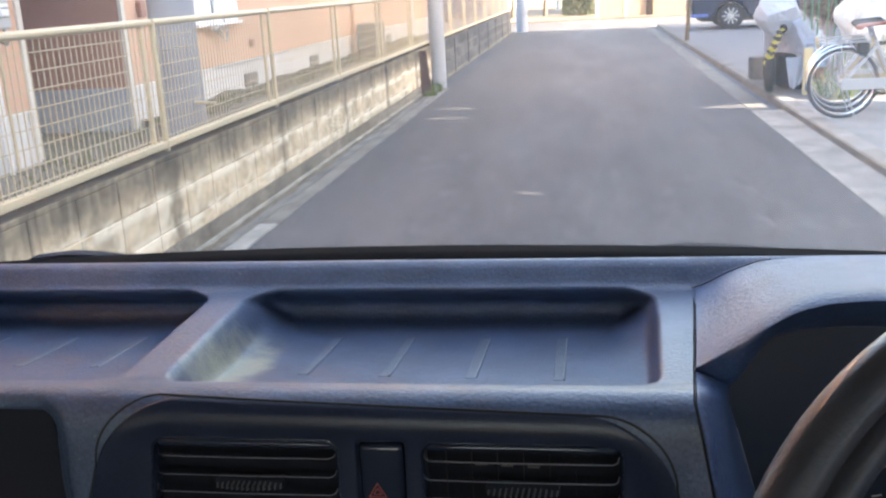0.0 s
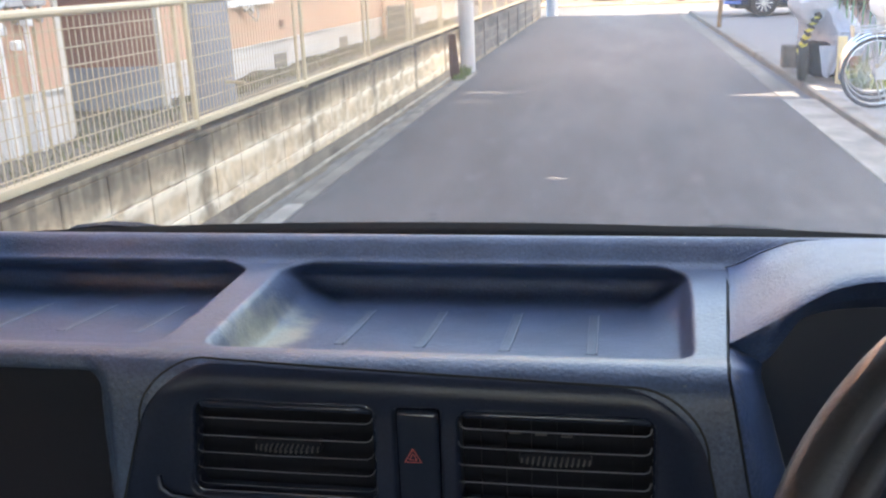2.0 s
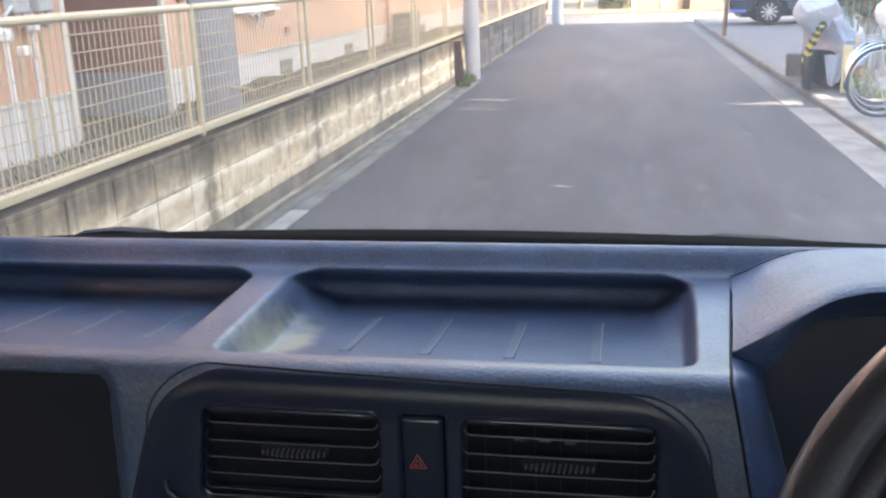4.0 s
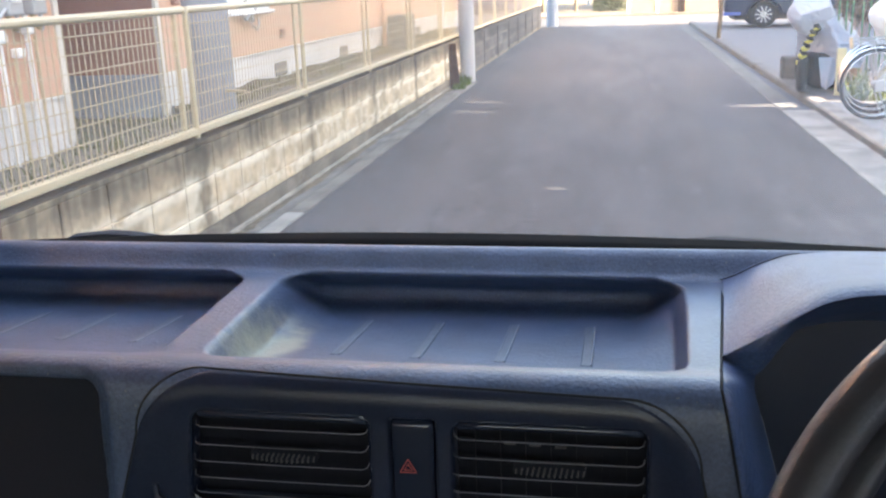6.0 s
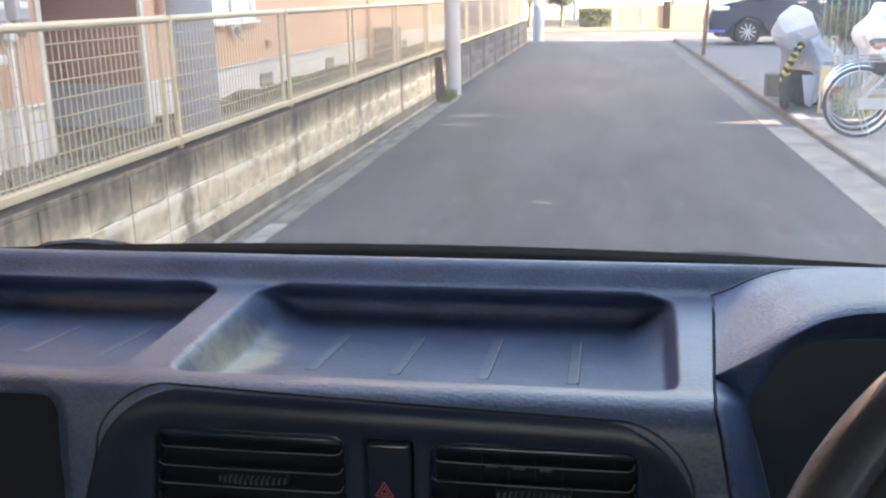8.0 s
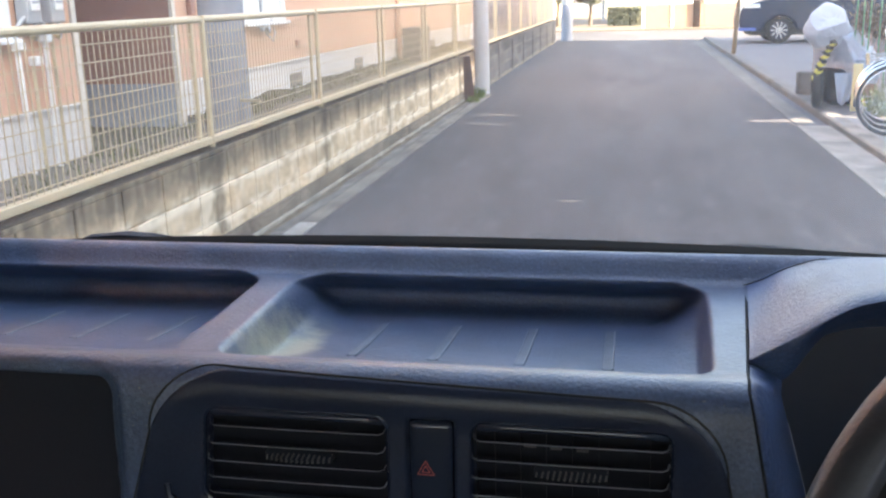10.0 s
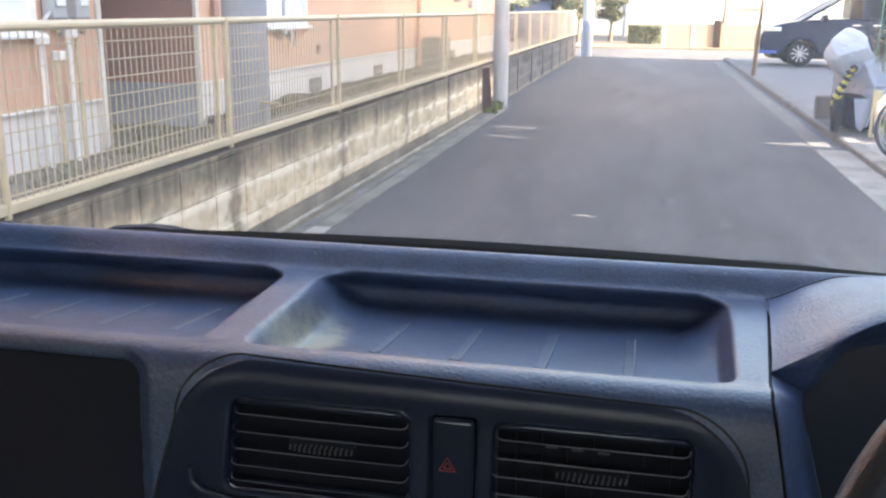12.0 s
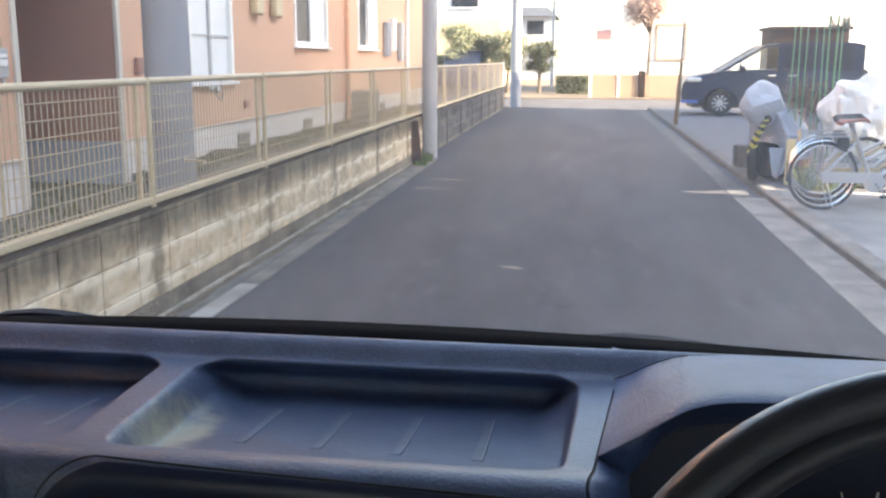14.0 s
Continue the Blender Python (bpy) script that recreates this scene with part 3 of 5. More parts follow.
part("porch_ceiling", boxed((HX - 1.76, 6.76, 2.7), (HX - 0.19, 8.36, 2.8)), WHITE, house)
part("porch_wall", boxed((HX - 1.7, 8.262, 0.80), (HX - 0.02, 8.297, 2.69)), BROWN, house)
part("porch_base", boxed((HX - 1.7, 8.262, 0.30), (HX - 0.02, 8.297, 0.797)), MIDGREY, house)
for i in range(1, 9):
    part("porch_joint", boxed((HX - 1.69, 8.259, 0.80 + 0.21 * i), (HX - 0.03, 8.263, 0.806 + 0.21 * i)), BROWN, house)
for y in (6.78, 8.285):
    part("corner_trim", boxed((HX - 0.015, y - 0.03, 0.45), (HX + 0.02, y + 0.03, 2.72), 0.006), TRIM, house)


def window(y0, y1, z0, z1, pane, label):
    w = part("window", boxed((HX - 0.05, y0, z0), (HX - 0.030, y1, z1)), pane, house, label)
    f = 0.055
    for lo, hi in (((y0 - f, z0 - f), (y1 + f, z0 + 0.012)), ((y0 - f, z1 - 0.012), (y1 + f, z1 + f)), ((y0 - f, z0 + 0.012), (y0 + 0.012, z1 - 0.012)), ((y1 - 0.012, z0 + 0.012), (y1 + f, z1 - 0.012))):
        part("frame", boxed((HX - 0.10, lo[0], lo[1]), (HX + 0.022, hi[0], hi[1]), 0.005), WHITE, w)
    m = (y0 + y1) / 2
    part("sash", boxed((HX - 0.030, m - 0.025, z0), (HX - 0.008, m + 0.025, z1)), METER if pane is SHOJI else WHITE, w)
    part("sash", boxed((HX - 0.030, y0, z0 + 0.42), (HX - 0.012, y1, z0 + 0.44)), METER if pane is SHOJI else WHITE, w) if pane is SHOJI else None
    part("sill", boxed((HX - 0.02, y0 - 0.08, z0 - f - 0.03), (HX + 0.07, y1 + 0.08, z0 - f), 0.006), WHITE, w)
    return w


window(4.3, 6.02, 1.33, 2.5, SHOJI, "white window with frosted panes")
window(9.80, 10.92, 1.30, 2.5, SHOJI, "white window with frosted panes")
for y0, y1 in ((13.40, 15.0), (17.15, 18.58)):
    w = window(y0, y1, 1.72, 2.75, DARKGLASS, "white-framed window with dark glass and a pale curtain")
    part("curtain", boxed((HX - 0.029, y0 + 0.90, 1.73), (HX - 0.024, y1 - 0.03, 2.74)), SHOJI, w)
# foundation vents
for y in (11.25, 13.9, 16.4, 19.2, 3.2):
    v = part("foundation_vent", boxed((HX - 0.012, y - 0.20, 0.50), (HX + 0.006, y + 0.20, 0.65), 0.004), VENTGREY, house)
    part("louvre", boxed((HX + 0.006, y - 0.17, 0.515), (HX + 0.009, y + 0.17, 0.635)), VENTGREY, v)
# drainpipe between the far windows
part("drainpipe", rods(((HX + 0.06, 16.15, 0.45), (HX + 0.06, 16.15, 5.6), 0.04, None, 12)), SIDING, house, smooth=True)
part("drainpipe", rods(((HX + 0.06, 21.6, 0.45), (HX + 0.06, 21.6, 5.6), 0.045, None, 12)), WHITE, house, smooth=True)


def wall_box(name, label, category, lo, hi, mat, bevel=0.012, face=None):
    t = thing(name, label, category, at=(lo[0], (lo[1] + hi[1]) / 2, lo[2]))
    c = t.matrix_basis.translation
    part("body", boxed(Vector(lo) - c, Vector(hi) - c, bevel), mat, t)
    if face:
        m = (Vector(lo) + Vector(hi)) / 2 - c
        part("face", boxed((hi[0] - c.x, -(hi[1] - lo[1]) * 0.3, m.z - (hi[2] - lo[2]) * 0.1), (hi[0] - c.x + 0.012, (hi[1] - lo[1]) * 0.3, m.z + (hi[2] - lo[2]) * 0.3), 0.004), face, t)
    return t


for y0, y1 in ((6.14, 6.29), (6.40, 6.55)):
    meter = wall_box("gas_meter", "grey gas meter with a pale dial on the peach wall", "gas meter", (HX + 0.01, y0, 1.36), (HX + 0.10, y1, 1.56), METER, face=WHITE)
    part("top_union", rods(((0.05, -0.045, 0.20), (0.05, -0.045, 0.30), 0.016, None, 10)), BRASS, meter, "brass pipe union", smooth=True)
    part("top_union", rods(((0.05, 0.045, 0.20), (0.05, 0.045, 0.27), 0.016, None, 10)), BRASS, meter, "brass pipe union", smooth=True)
    part("tap", tube(bmesh.new(), [(0.05, -0.045, 0.0), (0.06, -0.045, -0.06), (0.10, -0.05, -0.09)], 0.017), BRASS, meter, "brass tap", smooth=True)
    part("tap", tube(bmesh.new(), [(0.05, 0.045, 0.0), (0.06, 0.045, -0.05), (0.03, 0.07, -0.10)], 0.015), STEEL, meter, "grey elbow", smooth=True)
    part("dial_mark", boxed((0.100, -0.035, 0.125), (0.104, 0.035, 0.138)), MIDGREY, meter)
wall_box("junction_box", "small white cable box on the peach wall", "junction box", (HX + 0.003, 6.34, 1.64), (HX + 0.08, 6.46, 1.80), WHITE)
wall_box("intercom", "dark intercom box beside the porch", "intercom", (HX + 0.003, 8.56, 1.36), (HX + 0.05, 8.66, 1.50), BROWN)
wall_box("junction_box", "small brown outlet box low on the siding", "junction box", (HX + 0.003, 11.27, 0.92), (HX + 0.04, 11.37, 1.02), BROWN)
for y in (11.72, 12.45):
    wall_box("wall_vent", "cream vent hood on the peach wall", "vent", (HX + 0.003, y - 0.14, 2.0), (HX + 0.10, y + 0.14, 2.26), CREAM, 0.03)
pipes = thing("gas_pipes", "white vertical gas pipes with brass taps below the meters", "pipes", at=(HX + 0.06, 6.2, 0.43))
for y, z1 in ((-0.16, 0.85), (-0.02, 0.72), (0.14, 0.93), (0.22, 0.80)):
    part("pipe", rods(((0, y, 0), (0, y, z1), 0.019 if y in (-0.16, 0.14) else 0.012, None, 10)), PIPE if y in (-0.16, 0.14) else CREAM, pipes, smooth=True)
for y, z in ((-0.16, 0.80), (0.14, 0.84), (0.0, 0.70)):
    part("tap", boxed((-0.02, y - 0.04, z - 0.03), (0.05, y + 0.03, z + 0.03), 0.012), PIPE, pipes)
part("elbow", tube(bmesh.new(), [(0, -0.16, 0.85), (0.01, -0.14, 0.92), (0.01, -0.06, 0.97), (0.01, 0.06, 0.97), (0.0, 0.14, 0.93)], 0.014), METER, pipes, smooth=True)
hose = thing("pipe_bracket", "dark tangle of air conditioner pipes under the window", "pipes", at=(HX + 0.03, 10.2, 1.15))
part("pipe", tube(bmesh.new(), [(0, -0.12, 0.10), (0.04, -0.08, 0.02), (0.05, 0.0, 0.06), (0.05, 0.08, 0.0), (0.03, 0.14, 0.06)], 0.018), METER, hose, smooth=True)
part("hose", tube(bmesh.new(), [(0, 0.02, 0.05), (0.04, 0.10, -0.05), (0.04, 0.22, -0.10), (0.03, 0.30, -0.02), (0.0, 0.30, 0.12)], 0.010), METER, hose, smooth=True)
unit = wall_box("air_conditioner", "grey outdoor air conditioner unit on the yard", "air conditioner", (HX + 0.12, 16.1, 0.43), (HX + 0.42, 16.9, 0.98), VENTGREY, 0.02)
for i in range(9):
    part("grille_bar", boxed((0.30, -0.34, 0.08 + 0.05 * i), (0.308, 0.10, 0.095 + 0.05 * i)), MIDGREY, unit)
for y, z0, z1, mt in ((19.4, 1.55, 2.2, MIDGREY), (20.0, 1.65, 2.3, WHITE), (20.9, 1.45, 2.25, METER)):
    wall_box("meter_box", "electric meter box near the end of the facade", "meter box", (HX + 0.003, y - 0.15, z0), (HX + 0.11, y + 0.15, z1), mt, 0.02)


# ---- weeds and soil along the house ----
def tuft_mesh(count, spread, h, seed):
    rng = random.Random(seed)
    bm = bmesh.new()
    for _ in range(count):
        a, d = rng.uniform(0, 6.283), spread * math.sqrt(rng.random())
        x, y = d * math.cos(a), d * math.sin(a)
        b, w, k = rng.uniform(0, 6.283), rng.uniform(0.003, 0.007), rng.uniform(0.4, 1.0) * h
        u = Vector((math.cos(b), math.sin(b), 0))
        s = Vector((-u.y, u.x, 0)) * w
        p = Vector((x, y, 0))
        q, r = p + u * k * 0.25 + Vector((0, 0, k * 0.6)), p + u * k * rng.uniform(0.4, 0.8) + Vector((0, 0, k))
        vs = [bm.verts.new(v) for v in (p - s, p + s, q + s, q - s, r)]
        bm.faces.new(vs[:4])
        bm.faces.new((vs[3], vs[2], vs[4]))
    return bm


soil = grid_mesh("soil", SOIL, steps(8.4, 22.0, 260), [0, 1, 2, 3], lambda y, k: (HX + (0.30, 0.16, 0.05, -0.02)[k], y, 0.41 + (0, 0.04, 0.07, 0.085)[k] * (0.8 + 0.7 * max(0, 0.3 + noise.noise((y * 1.1, k * 0.3, 3)) + 0.25 * noise.noise((y * 6, k, 0))))))
tagged(soil, "brown soil heaped along the foundation", "soil", kind="structure")
grass = bmesh.new()
rng = random.Random(5)
for i in range(5200):
    y = rng.uniform(2.5, 21)
    x = rng.uniform(-3.85, -2.62)
    if 6.9 < y < 8.25:
        x = rng.uniform(-5.3, -2.62)
    elif noise.noise((x * 1.3, y * 0.7, 0)) < -0.12:
        continue
    k = rng.uniform(0.02, 0.09) * (1.5 if 6.5 < y < 9 else 1)
    b = rng.uniform(0, 6.283)
    u = Vector((math.cos(b), math.sin(b), 0))
    s = Vector((-u.y, u.x, 0)) * rng.uniform(0.004, 0.009)
    p = Vector((x, y, 0.425))
    r = p + u * k * 0.6 + Vector((0, 0, k))
    grass.faces.new([grass.verts.new(v) for v in (p - s, p + s, r)])
for i in range(2600):
    y, w = rng.uniform(8.4, 21.5), rng.random()
    if noise.noise((y * 0.8, 4.0, 0)) < -0.25:
        continue
    b, k = rng.uniform(0, 6.283), rng.uniform(0.02, 0.07)
    u = Vector((math.cos(b), math.sin(b), 0))
    s = Vector((-u.y, u.x, 0)) * rng.uniform(0.003, 0.007)
    p = Vector((HX + 0.05 + 0.25 * w, y, 0.50 - 0.08 * w))
    r = p + u * k * 0.5 + Vector((0, 0, k))
    grass.faces.new([grass.verts.new(v) for v in (p - s, p + s, r)])
tagged(part("grass", grass, DRYWEED), "thin dry weeds on the yard soil", "grass", kind="stuff")
tuft = part("weed_tuft", tuft_mesh(150, 0.16, 0.17, 3), WEED)
tuft.matrix_basis = pose(-2.36, 14.45, 0.015)
tagged(tuft, "green weed tuft at the foot of the block wall", "weeds")
tuft = part("weed_tuft", tuft_mesh(70, 0.10, 0.10, 4), WEED)
tuft.matrix_basis = pose(-2.30, 13.9, 0.015)
tagged(tuft, "small green weed tuft in the gutter", "weeds")
board = part("board", boxed((-0.07, -0.012, 0), (0.07, 0.012, 0.62), 0.003), PLANK)
board.matrix_basis = pose(-2.36, 14.0, 0.015, 0, -5, 6)
tagged(board, "reddish brown board leaning on the block wall", "board")


# ---- poles ----
def utility_pole(x, y, r, h, z, label, mat=POLE, lean=0.0):
    t = thing("utility_pole", label, "pole", "utility poles", at=(x, y, z))
    part("shaft", rods(((0, 0, 0), (lean, 0, h), r, r * 0.82, 32)), mat, t, smooth=True)
    return t


big = utility_pole(-3.06, 7.3, 0.168, 9, 0.35, "thick grey concrete utility pole behind the fence", DARKPOLE)
part("step_bolt", rods(((0.15, -0.12, 0.42), (0.33, -0.20, 0.42), 0.011)), CREAM, big, "cream step bolt")
slim = utility_pole(-2.345, 15.05, 0.118, 8, 0, "slim grey pole standing beside the block wall")
corner = utility_pole(-2.13, 31.4, 0.17, 9, -0.01, "grey utility pole at the corner of the cross street")
part("guard", rods(((0, 0, 0.0), (0, 0, 1.1), 0.178, 0.176, 32)), material("blue_sleeve", (0.19, 0.225, 0.29), 0.6, grain=0.1), corner, "blue-grey sleeve at the pole's foot", smooth=True)


# ---- parking area: bicycles ----
def bicycle(x, y, turn, metal, saddle_mat, label):
    t = thing("bicycle", label, "bicycle", "parked bicycles", at=(x, y, 0.07), turn=turn)
    R = 0.315
    for hx, nm in ((0.0, "rear_wheel"), (1.08, "front_wheel")):
        hub = Vector((hx, 0, R + 0.015))
        w = part(nm, ring(bmesh.new(), hub, (1, 0, 0), (0, 0, 1), R - 0.020, 0.011, 48, 8), CHROME, t, "silver wheel rim", smooth=True)
        part("tyre", ring(bmesh.new(), hub, (1, 0, 0), (0, 0, 1), R, 0.018, 48, 10), TYRE, w, smooth=True)
        sp = bmesh.new()
        for i in range(28):
            a = 2 * math.pi * i / 28
            e = hub + (R - 0.02) * Vector((math.cos(a), 0, math.sin(a)))
            o = hub + 0.03 * Vector((math.cos(a + 1.2), 0, math.sin(a + 1.2))) + Vector((0, 0.03 if i % 2 else -0.03, 0))
            rod(sp, o, e, 0.0013, None, 4)
        part("spokes", sp, CHROME, w)
        part("hub", rods((hub - Vector((0, 0.05, 0)), hub + Vector((0, 0.05, 0)), 0.022 if hx else 0.036, None, 14)), METER, w, smooth=True)
        fender = [hub + (R + 0.034) * Vector((math.cos(a), 0, math.sin(a))) for a in steps(radians(20 if hx == 0 else 50), radians(190 if hx == 0 else 200), 22)]
        bm = bmesh.new()
        rows = []
        for p in fender:
            o = (p - hub).normalized()
            rows.append([bm.verts.new(p + Vector((0, 0.030 * math.sin(b), 0)) - o * 0.014 * (1 - math.cos(b))) for b in (-1.3, -0.65, 0, 0.65, 1.3)])
        for a, b in zip(rows, rows[1:]):
            for i in range(4):
                bm.faces.new((a[i], a[i + 1], b[i + 1], b[i]))
        part("mudguard", bm, CHROME, t, smooth=True)
    h = R + 0.015
    bb, seat, head, low = Vector((0.46, 0, 0.28)), Vector((0.28, 0, 0.72)), Vector((0.93, 0, 0.80)), Vector((0.97, 0, 0.66))
    fr = bmesh.new()
    rod(fr, bb, seat, 0.017)
    rod(fr, bb, low, 0.019)
    rod(fr, bb + (seat - bb) * 0.45, head - Vector((0, 0, 0.03)), 0.015)
    rod(fr, low - Vector((0.02, 0, 0.05)), head + Vector((-0.02, 0, 0.05)), 0.021)
    for s in (-0.045, 0.045):
        rod(fr, (0, s, h), bb + Vector((0, s * 0.6, 0)), 0.010)
        rod(fr, (0, s, h), seat + Vector((0.01, s * 0.4, -0.06)), 0.009)
        rod(fr, (1.08, s, h), (1.0, s, 0.62), 0.010)
    part("frame", fr, metal, t, smooth=True)
    part("seat_post", rods((seat, seat + Vector((-0.04, 0, 0.12)), 0.013)), CHROME, t)
    sd = bmesh.new()
    rows = []
    for u in steps(0, 1, 10):
        w = 0.105 * (1 - smooth(0.15, 0.75, u)) + 0.028
        rows.append([sd.verts.new((0.12 + 0.27 * u, w * math.sin(a), 0.855 + 0.02 * u + 0.018 * math.cos(a) - (0.02 if u in (0, 1) else 0))) for a in steps(0, 6.283 * 11 / 12, 11)])
    for a, b in zip(rows, rows[1:]):
        for i in range(12):
            sd.faces.new((a[i], a[(i + 1) % 12], b[(i + 1) % 12], b[i]))
    sd.faces.new(rows[0])
    sd.faces.new(rows[-1])
    part("saddle", sd, saddle_mat, t, smooth=True)
    rk = bmesh.new()
    for s in (-0.06, 0.06):
        rod(rk, (-0.20, s, 0.70), (0.22, s, 0.715), 0.005)
    for x0 in (-0.22, 0.0, 0.22):
        rod(rk, (x0 * 0.9, -0.065, 0.707), (x0 * 0.9, 0.065, 0.707), 0.004)
    for s in (-0.06, 0.06):
        rod(rk, (0, s, h), (-0.05, s, 0.70), 0.005)
    part("carrier", rk, METER, t)
    part("rear_reflector", boxed((-0.255, -0.035, 0.66), (-0.235, 0.035, 0.715), 0.006), CREAM, t, "pale reflector on the carrier")
    part("chain_case", boxed((-0.03, -0.07, 0.27), (0.52, -0.055, 0.375), 0.007), metal, t)
    part("crank_disc", rods((bb + Vector((0, -0.085, 0)), bb + Vector((0, -0.070, 0)), 0.095, None, 24)), metal, t, smooth=True)
    part("crank", rods((bb + Vector((0, -0.10, 0)), bb + Vector((0.10, -0.10, -0.12)), 0.010)), CHROME, t)
    part("pedal", boxed((0.51, -0.19, 0.14), (0.61, -0.11, 0.165), 0.006), RUBBER, t)
    part("handlebar", tube(bmesh.new(), [(0.72, -0.27, 0.98), (0.82, -0.25, 1.0), (0.90, -0.14, 1.0), (0.92, 0, 0.98), (0.90, 0.14, 1.0), (0.82, 0.25, 1.0), (0.72, 0.27, 0.98)], 0.012), CHROME, t, smooth=True)
    part("stem", rods(((0.92, 0, 0.80), (0.90, 0, 0.99), 0.013)), CHROME, t)
    part("lock", boxed((0.10, -0.05, 0.60), (0.22, 0.05, 0.70), 0.02), RUBBER, t)
    st = bmesh.new()
    for s in (-0.10, 0.10):
        rod(st, (0, s * 0.6, h - 0.02), (0.10, s, 0.008), 0.006)
    rod(st, (0.10, -0.10, 0.008), (0.10, 0.10, 0.008), 0.006)
    part("stand", st, METER, t)
    return t


SILVER = material("silver_paint", (0.60, 0.61, 0.62), 0.35, 0.4)
bicycle(2.27, 10.2, 3, SILVER, SADDLE, "silver city bicycle with a reddish brown saddle")
bicycle(2.36, 10.62, 5, CREAM, RUBBER, "cream city bicycle parked behind the silver one")
bicycle(2.45, 11.05, 4, SILVER, RUBBER, "silver city bicycle with a black saddle")


# ---- parking area: covered motor scooter and clutter ----
def crumpled(name, mat, parent, c, r, seed, label="", low=-9.0, lean=0.0, planes=False):
    """A sheet bunched over something: broad planes, soft creases and fine wrinkles, and a hem that ends at the given height."""
    bm = bmesh.new()
    bmesh.ops.create_icosphere(bm, subdivisions=5 if planes else 4, radius=1.0)
    rng = random.Random(seed)
    sides = [(Vector((rng.uniform(-1, 1), rng.uniform(-1, 1), rng.uniform(-0.9, 1))).normalized(), rng.uniform(0.66, 0.98)) for _ in range(11)]
    for v in bm.verts:
        o = v.co.normalized()
        if planes:
            k = min([1.12] + [h / o.dot(n) for n, h in sides if o.dot(n) > 0.05])
            k += 0.10 * noise.noise(o * 1.4 + Vector((seed, 0, 0))) + 0.035 * (1 - 2 * abs(noise.noise(o * 4.0 + Vector((0, seed, 0))))) + 0.008 * noise.noise(o * 14)
        else:
            o = o * (1 / max(abs(o.x), abs(o.y), abs(o.z))) ** 0.55
            d = noise.voronoi(o * 1.5 + Vector((seed, 2 * seed, 0)))[0]
            crease = 1 - abs(noise.noise(o * 2.6 + Vector((seed, 0, seed)))) * 2
            fine = 1 - abs(noise.noise(o * 7.0 + Vector((0, seed, 0)))) * 2
            k = 0.78 + 0.42 * (d[1] - d[0]) + 0.05 * crease + 0.02 * fine + 0.12 * noise.noise(o * 1.2 + Vector((seed, 0, 0)))
        p = Vector((o.x * r[0], o.y * r[1], o.z * r[2])) * k
        p.x += lean * p.z
        z = max(c[2] + p.z, low + 0.05 * noise.noise((o.x * 5, o.y * 5, seed)))
        v.co = (c[0] + p.x, c[1] + p.y, z)
    return part(name, bm, mat, parent, label, smooth=True, sharp=22)


scooter = thing("motor_scooter", "motor scooter under a silver cover with a yellow rope", "motor scooter", at=(2.10, 12.75, 0.07))
crumpled("cover", SILVERSHEET, scooter, (0.33, 0.26, 0.46), (0.36, 0.68, 0.40), 3.1, "", 0.28, -0.15, True)
crumpled("windscreen_cover", WHITESHEET, scooter, (0.01, -0.12, 0.91), (0.25, 0.24, 0.24), 5.4, "pale crumpled sheet over the handlebar", 0.66, -0.2, True)
grid_mesh("hanging_corner", SILVERSHEET, steps(0, 1, 18), steps(0, 1, 12), lambda u, v: (0.08 + 0.26 * u * (1 - 0.55 * v) + 0.05 * v, -0.30 - 0.05 * v + 0.022 * math.sin(8 * u + 2 * v) * (0.4 + v), 0.40 - 0.37 * v + 0.05 * v * abs(2 * u - 0.8)), scooter, "corner of the cover hanging down")
part("lower_body", boxed((0.02, -0.24, 0.03), (0.46, 0.85, 0.44), 0.07, 3), SEAL, scooter, "dark lower body under the cover")
part("wheel", ring(bmesh.new(), (-0.09, -0.30, 0.22), (0.25, 1, 0), (0, 0, 1), 0.165, 0.055, 32, 10), RUBBER, scooter, "black tyre", smooth=True)
ROPE = [(-0.13, -0.34, 0.34), (-0.12, -0.38, 0.42), (-0.10, -0.41, 0.50), (-0.07, -0.43, 0.58), (-0.04, -0.43, 0.65), (0.0, -0.42, 0.71), (0.04, -0.40, 0.76)]
YELLOW = material("yellow_rope", (0.52, 0.47, 0.10), 0.8, grain=0.3, scale=60)
for i in range(6):
    p, q = Vector(ROPE[i]), Vector(ROPE[i + 1])
    for k in range(2):
        e, f = p.lerp(q, 0.5 * k), p.lerp(q, 0.5 * k + 0.42)
        part("strap", rods((e + Vector((0.012 * (-1) ** k, 0, 0)), f + Vector((-0.012 * (-1) ** k, 0, 0)), 0.050, 0.044, 10)), YELLOW if k == 0 else RUBBER, scooter, "yellow and black warning rope")
part("foot_box", boxed((-0.08, 1.15, 0.0), (0.13, 1.35, 0.30), 0.03), DARKBLOCK, scooter, "dark grey box at the wheel")
bagged = thing("covered_bicycle", "bicycle under a bright white plastic sheet", "bicycle", at=(3.12, 12.3, 0.07))
crumpled("sheet", BRIGHTSHEET, bagged, (0.06, 0, 0.78), (0.42, 0.42, 0.47), 12.5, "", 0.35)
part("tyre", ring(bmesh.new(), (0, -0.42, 0.30), (1, 0, 0), (0, 0, 1), 0.27, 0.022, 32, 8), RUBBER, bagged, smooth=True)
pots = thing("plant_pot", "brown pot with dry twigs beside the green stakes", "plant pot", at=(2.58, 12.9, 0.07))
part("pot", rods(((0, 0, 0), (0, 0, 0.34), 0.15, 0.20, 20)), BROWN, pots, smooth=True)
tw = bmesh.new()
rng = random.Random(9)
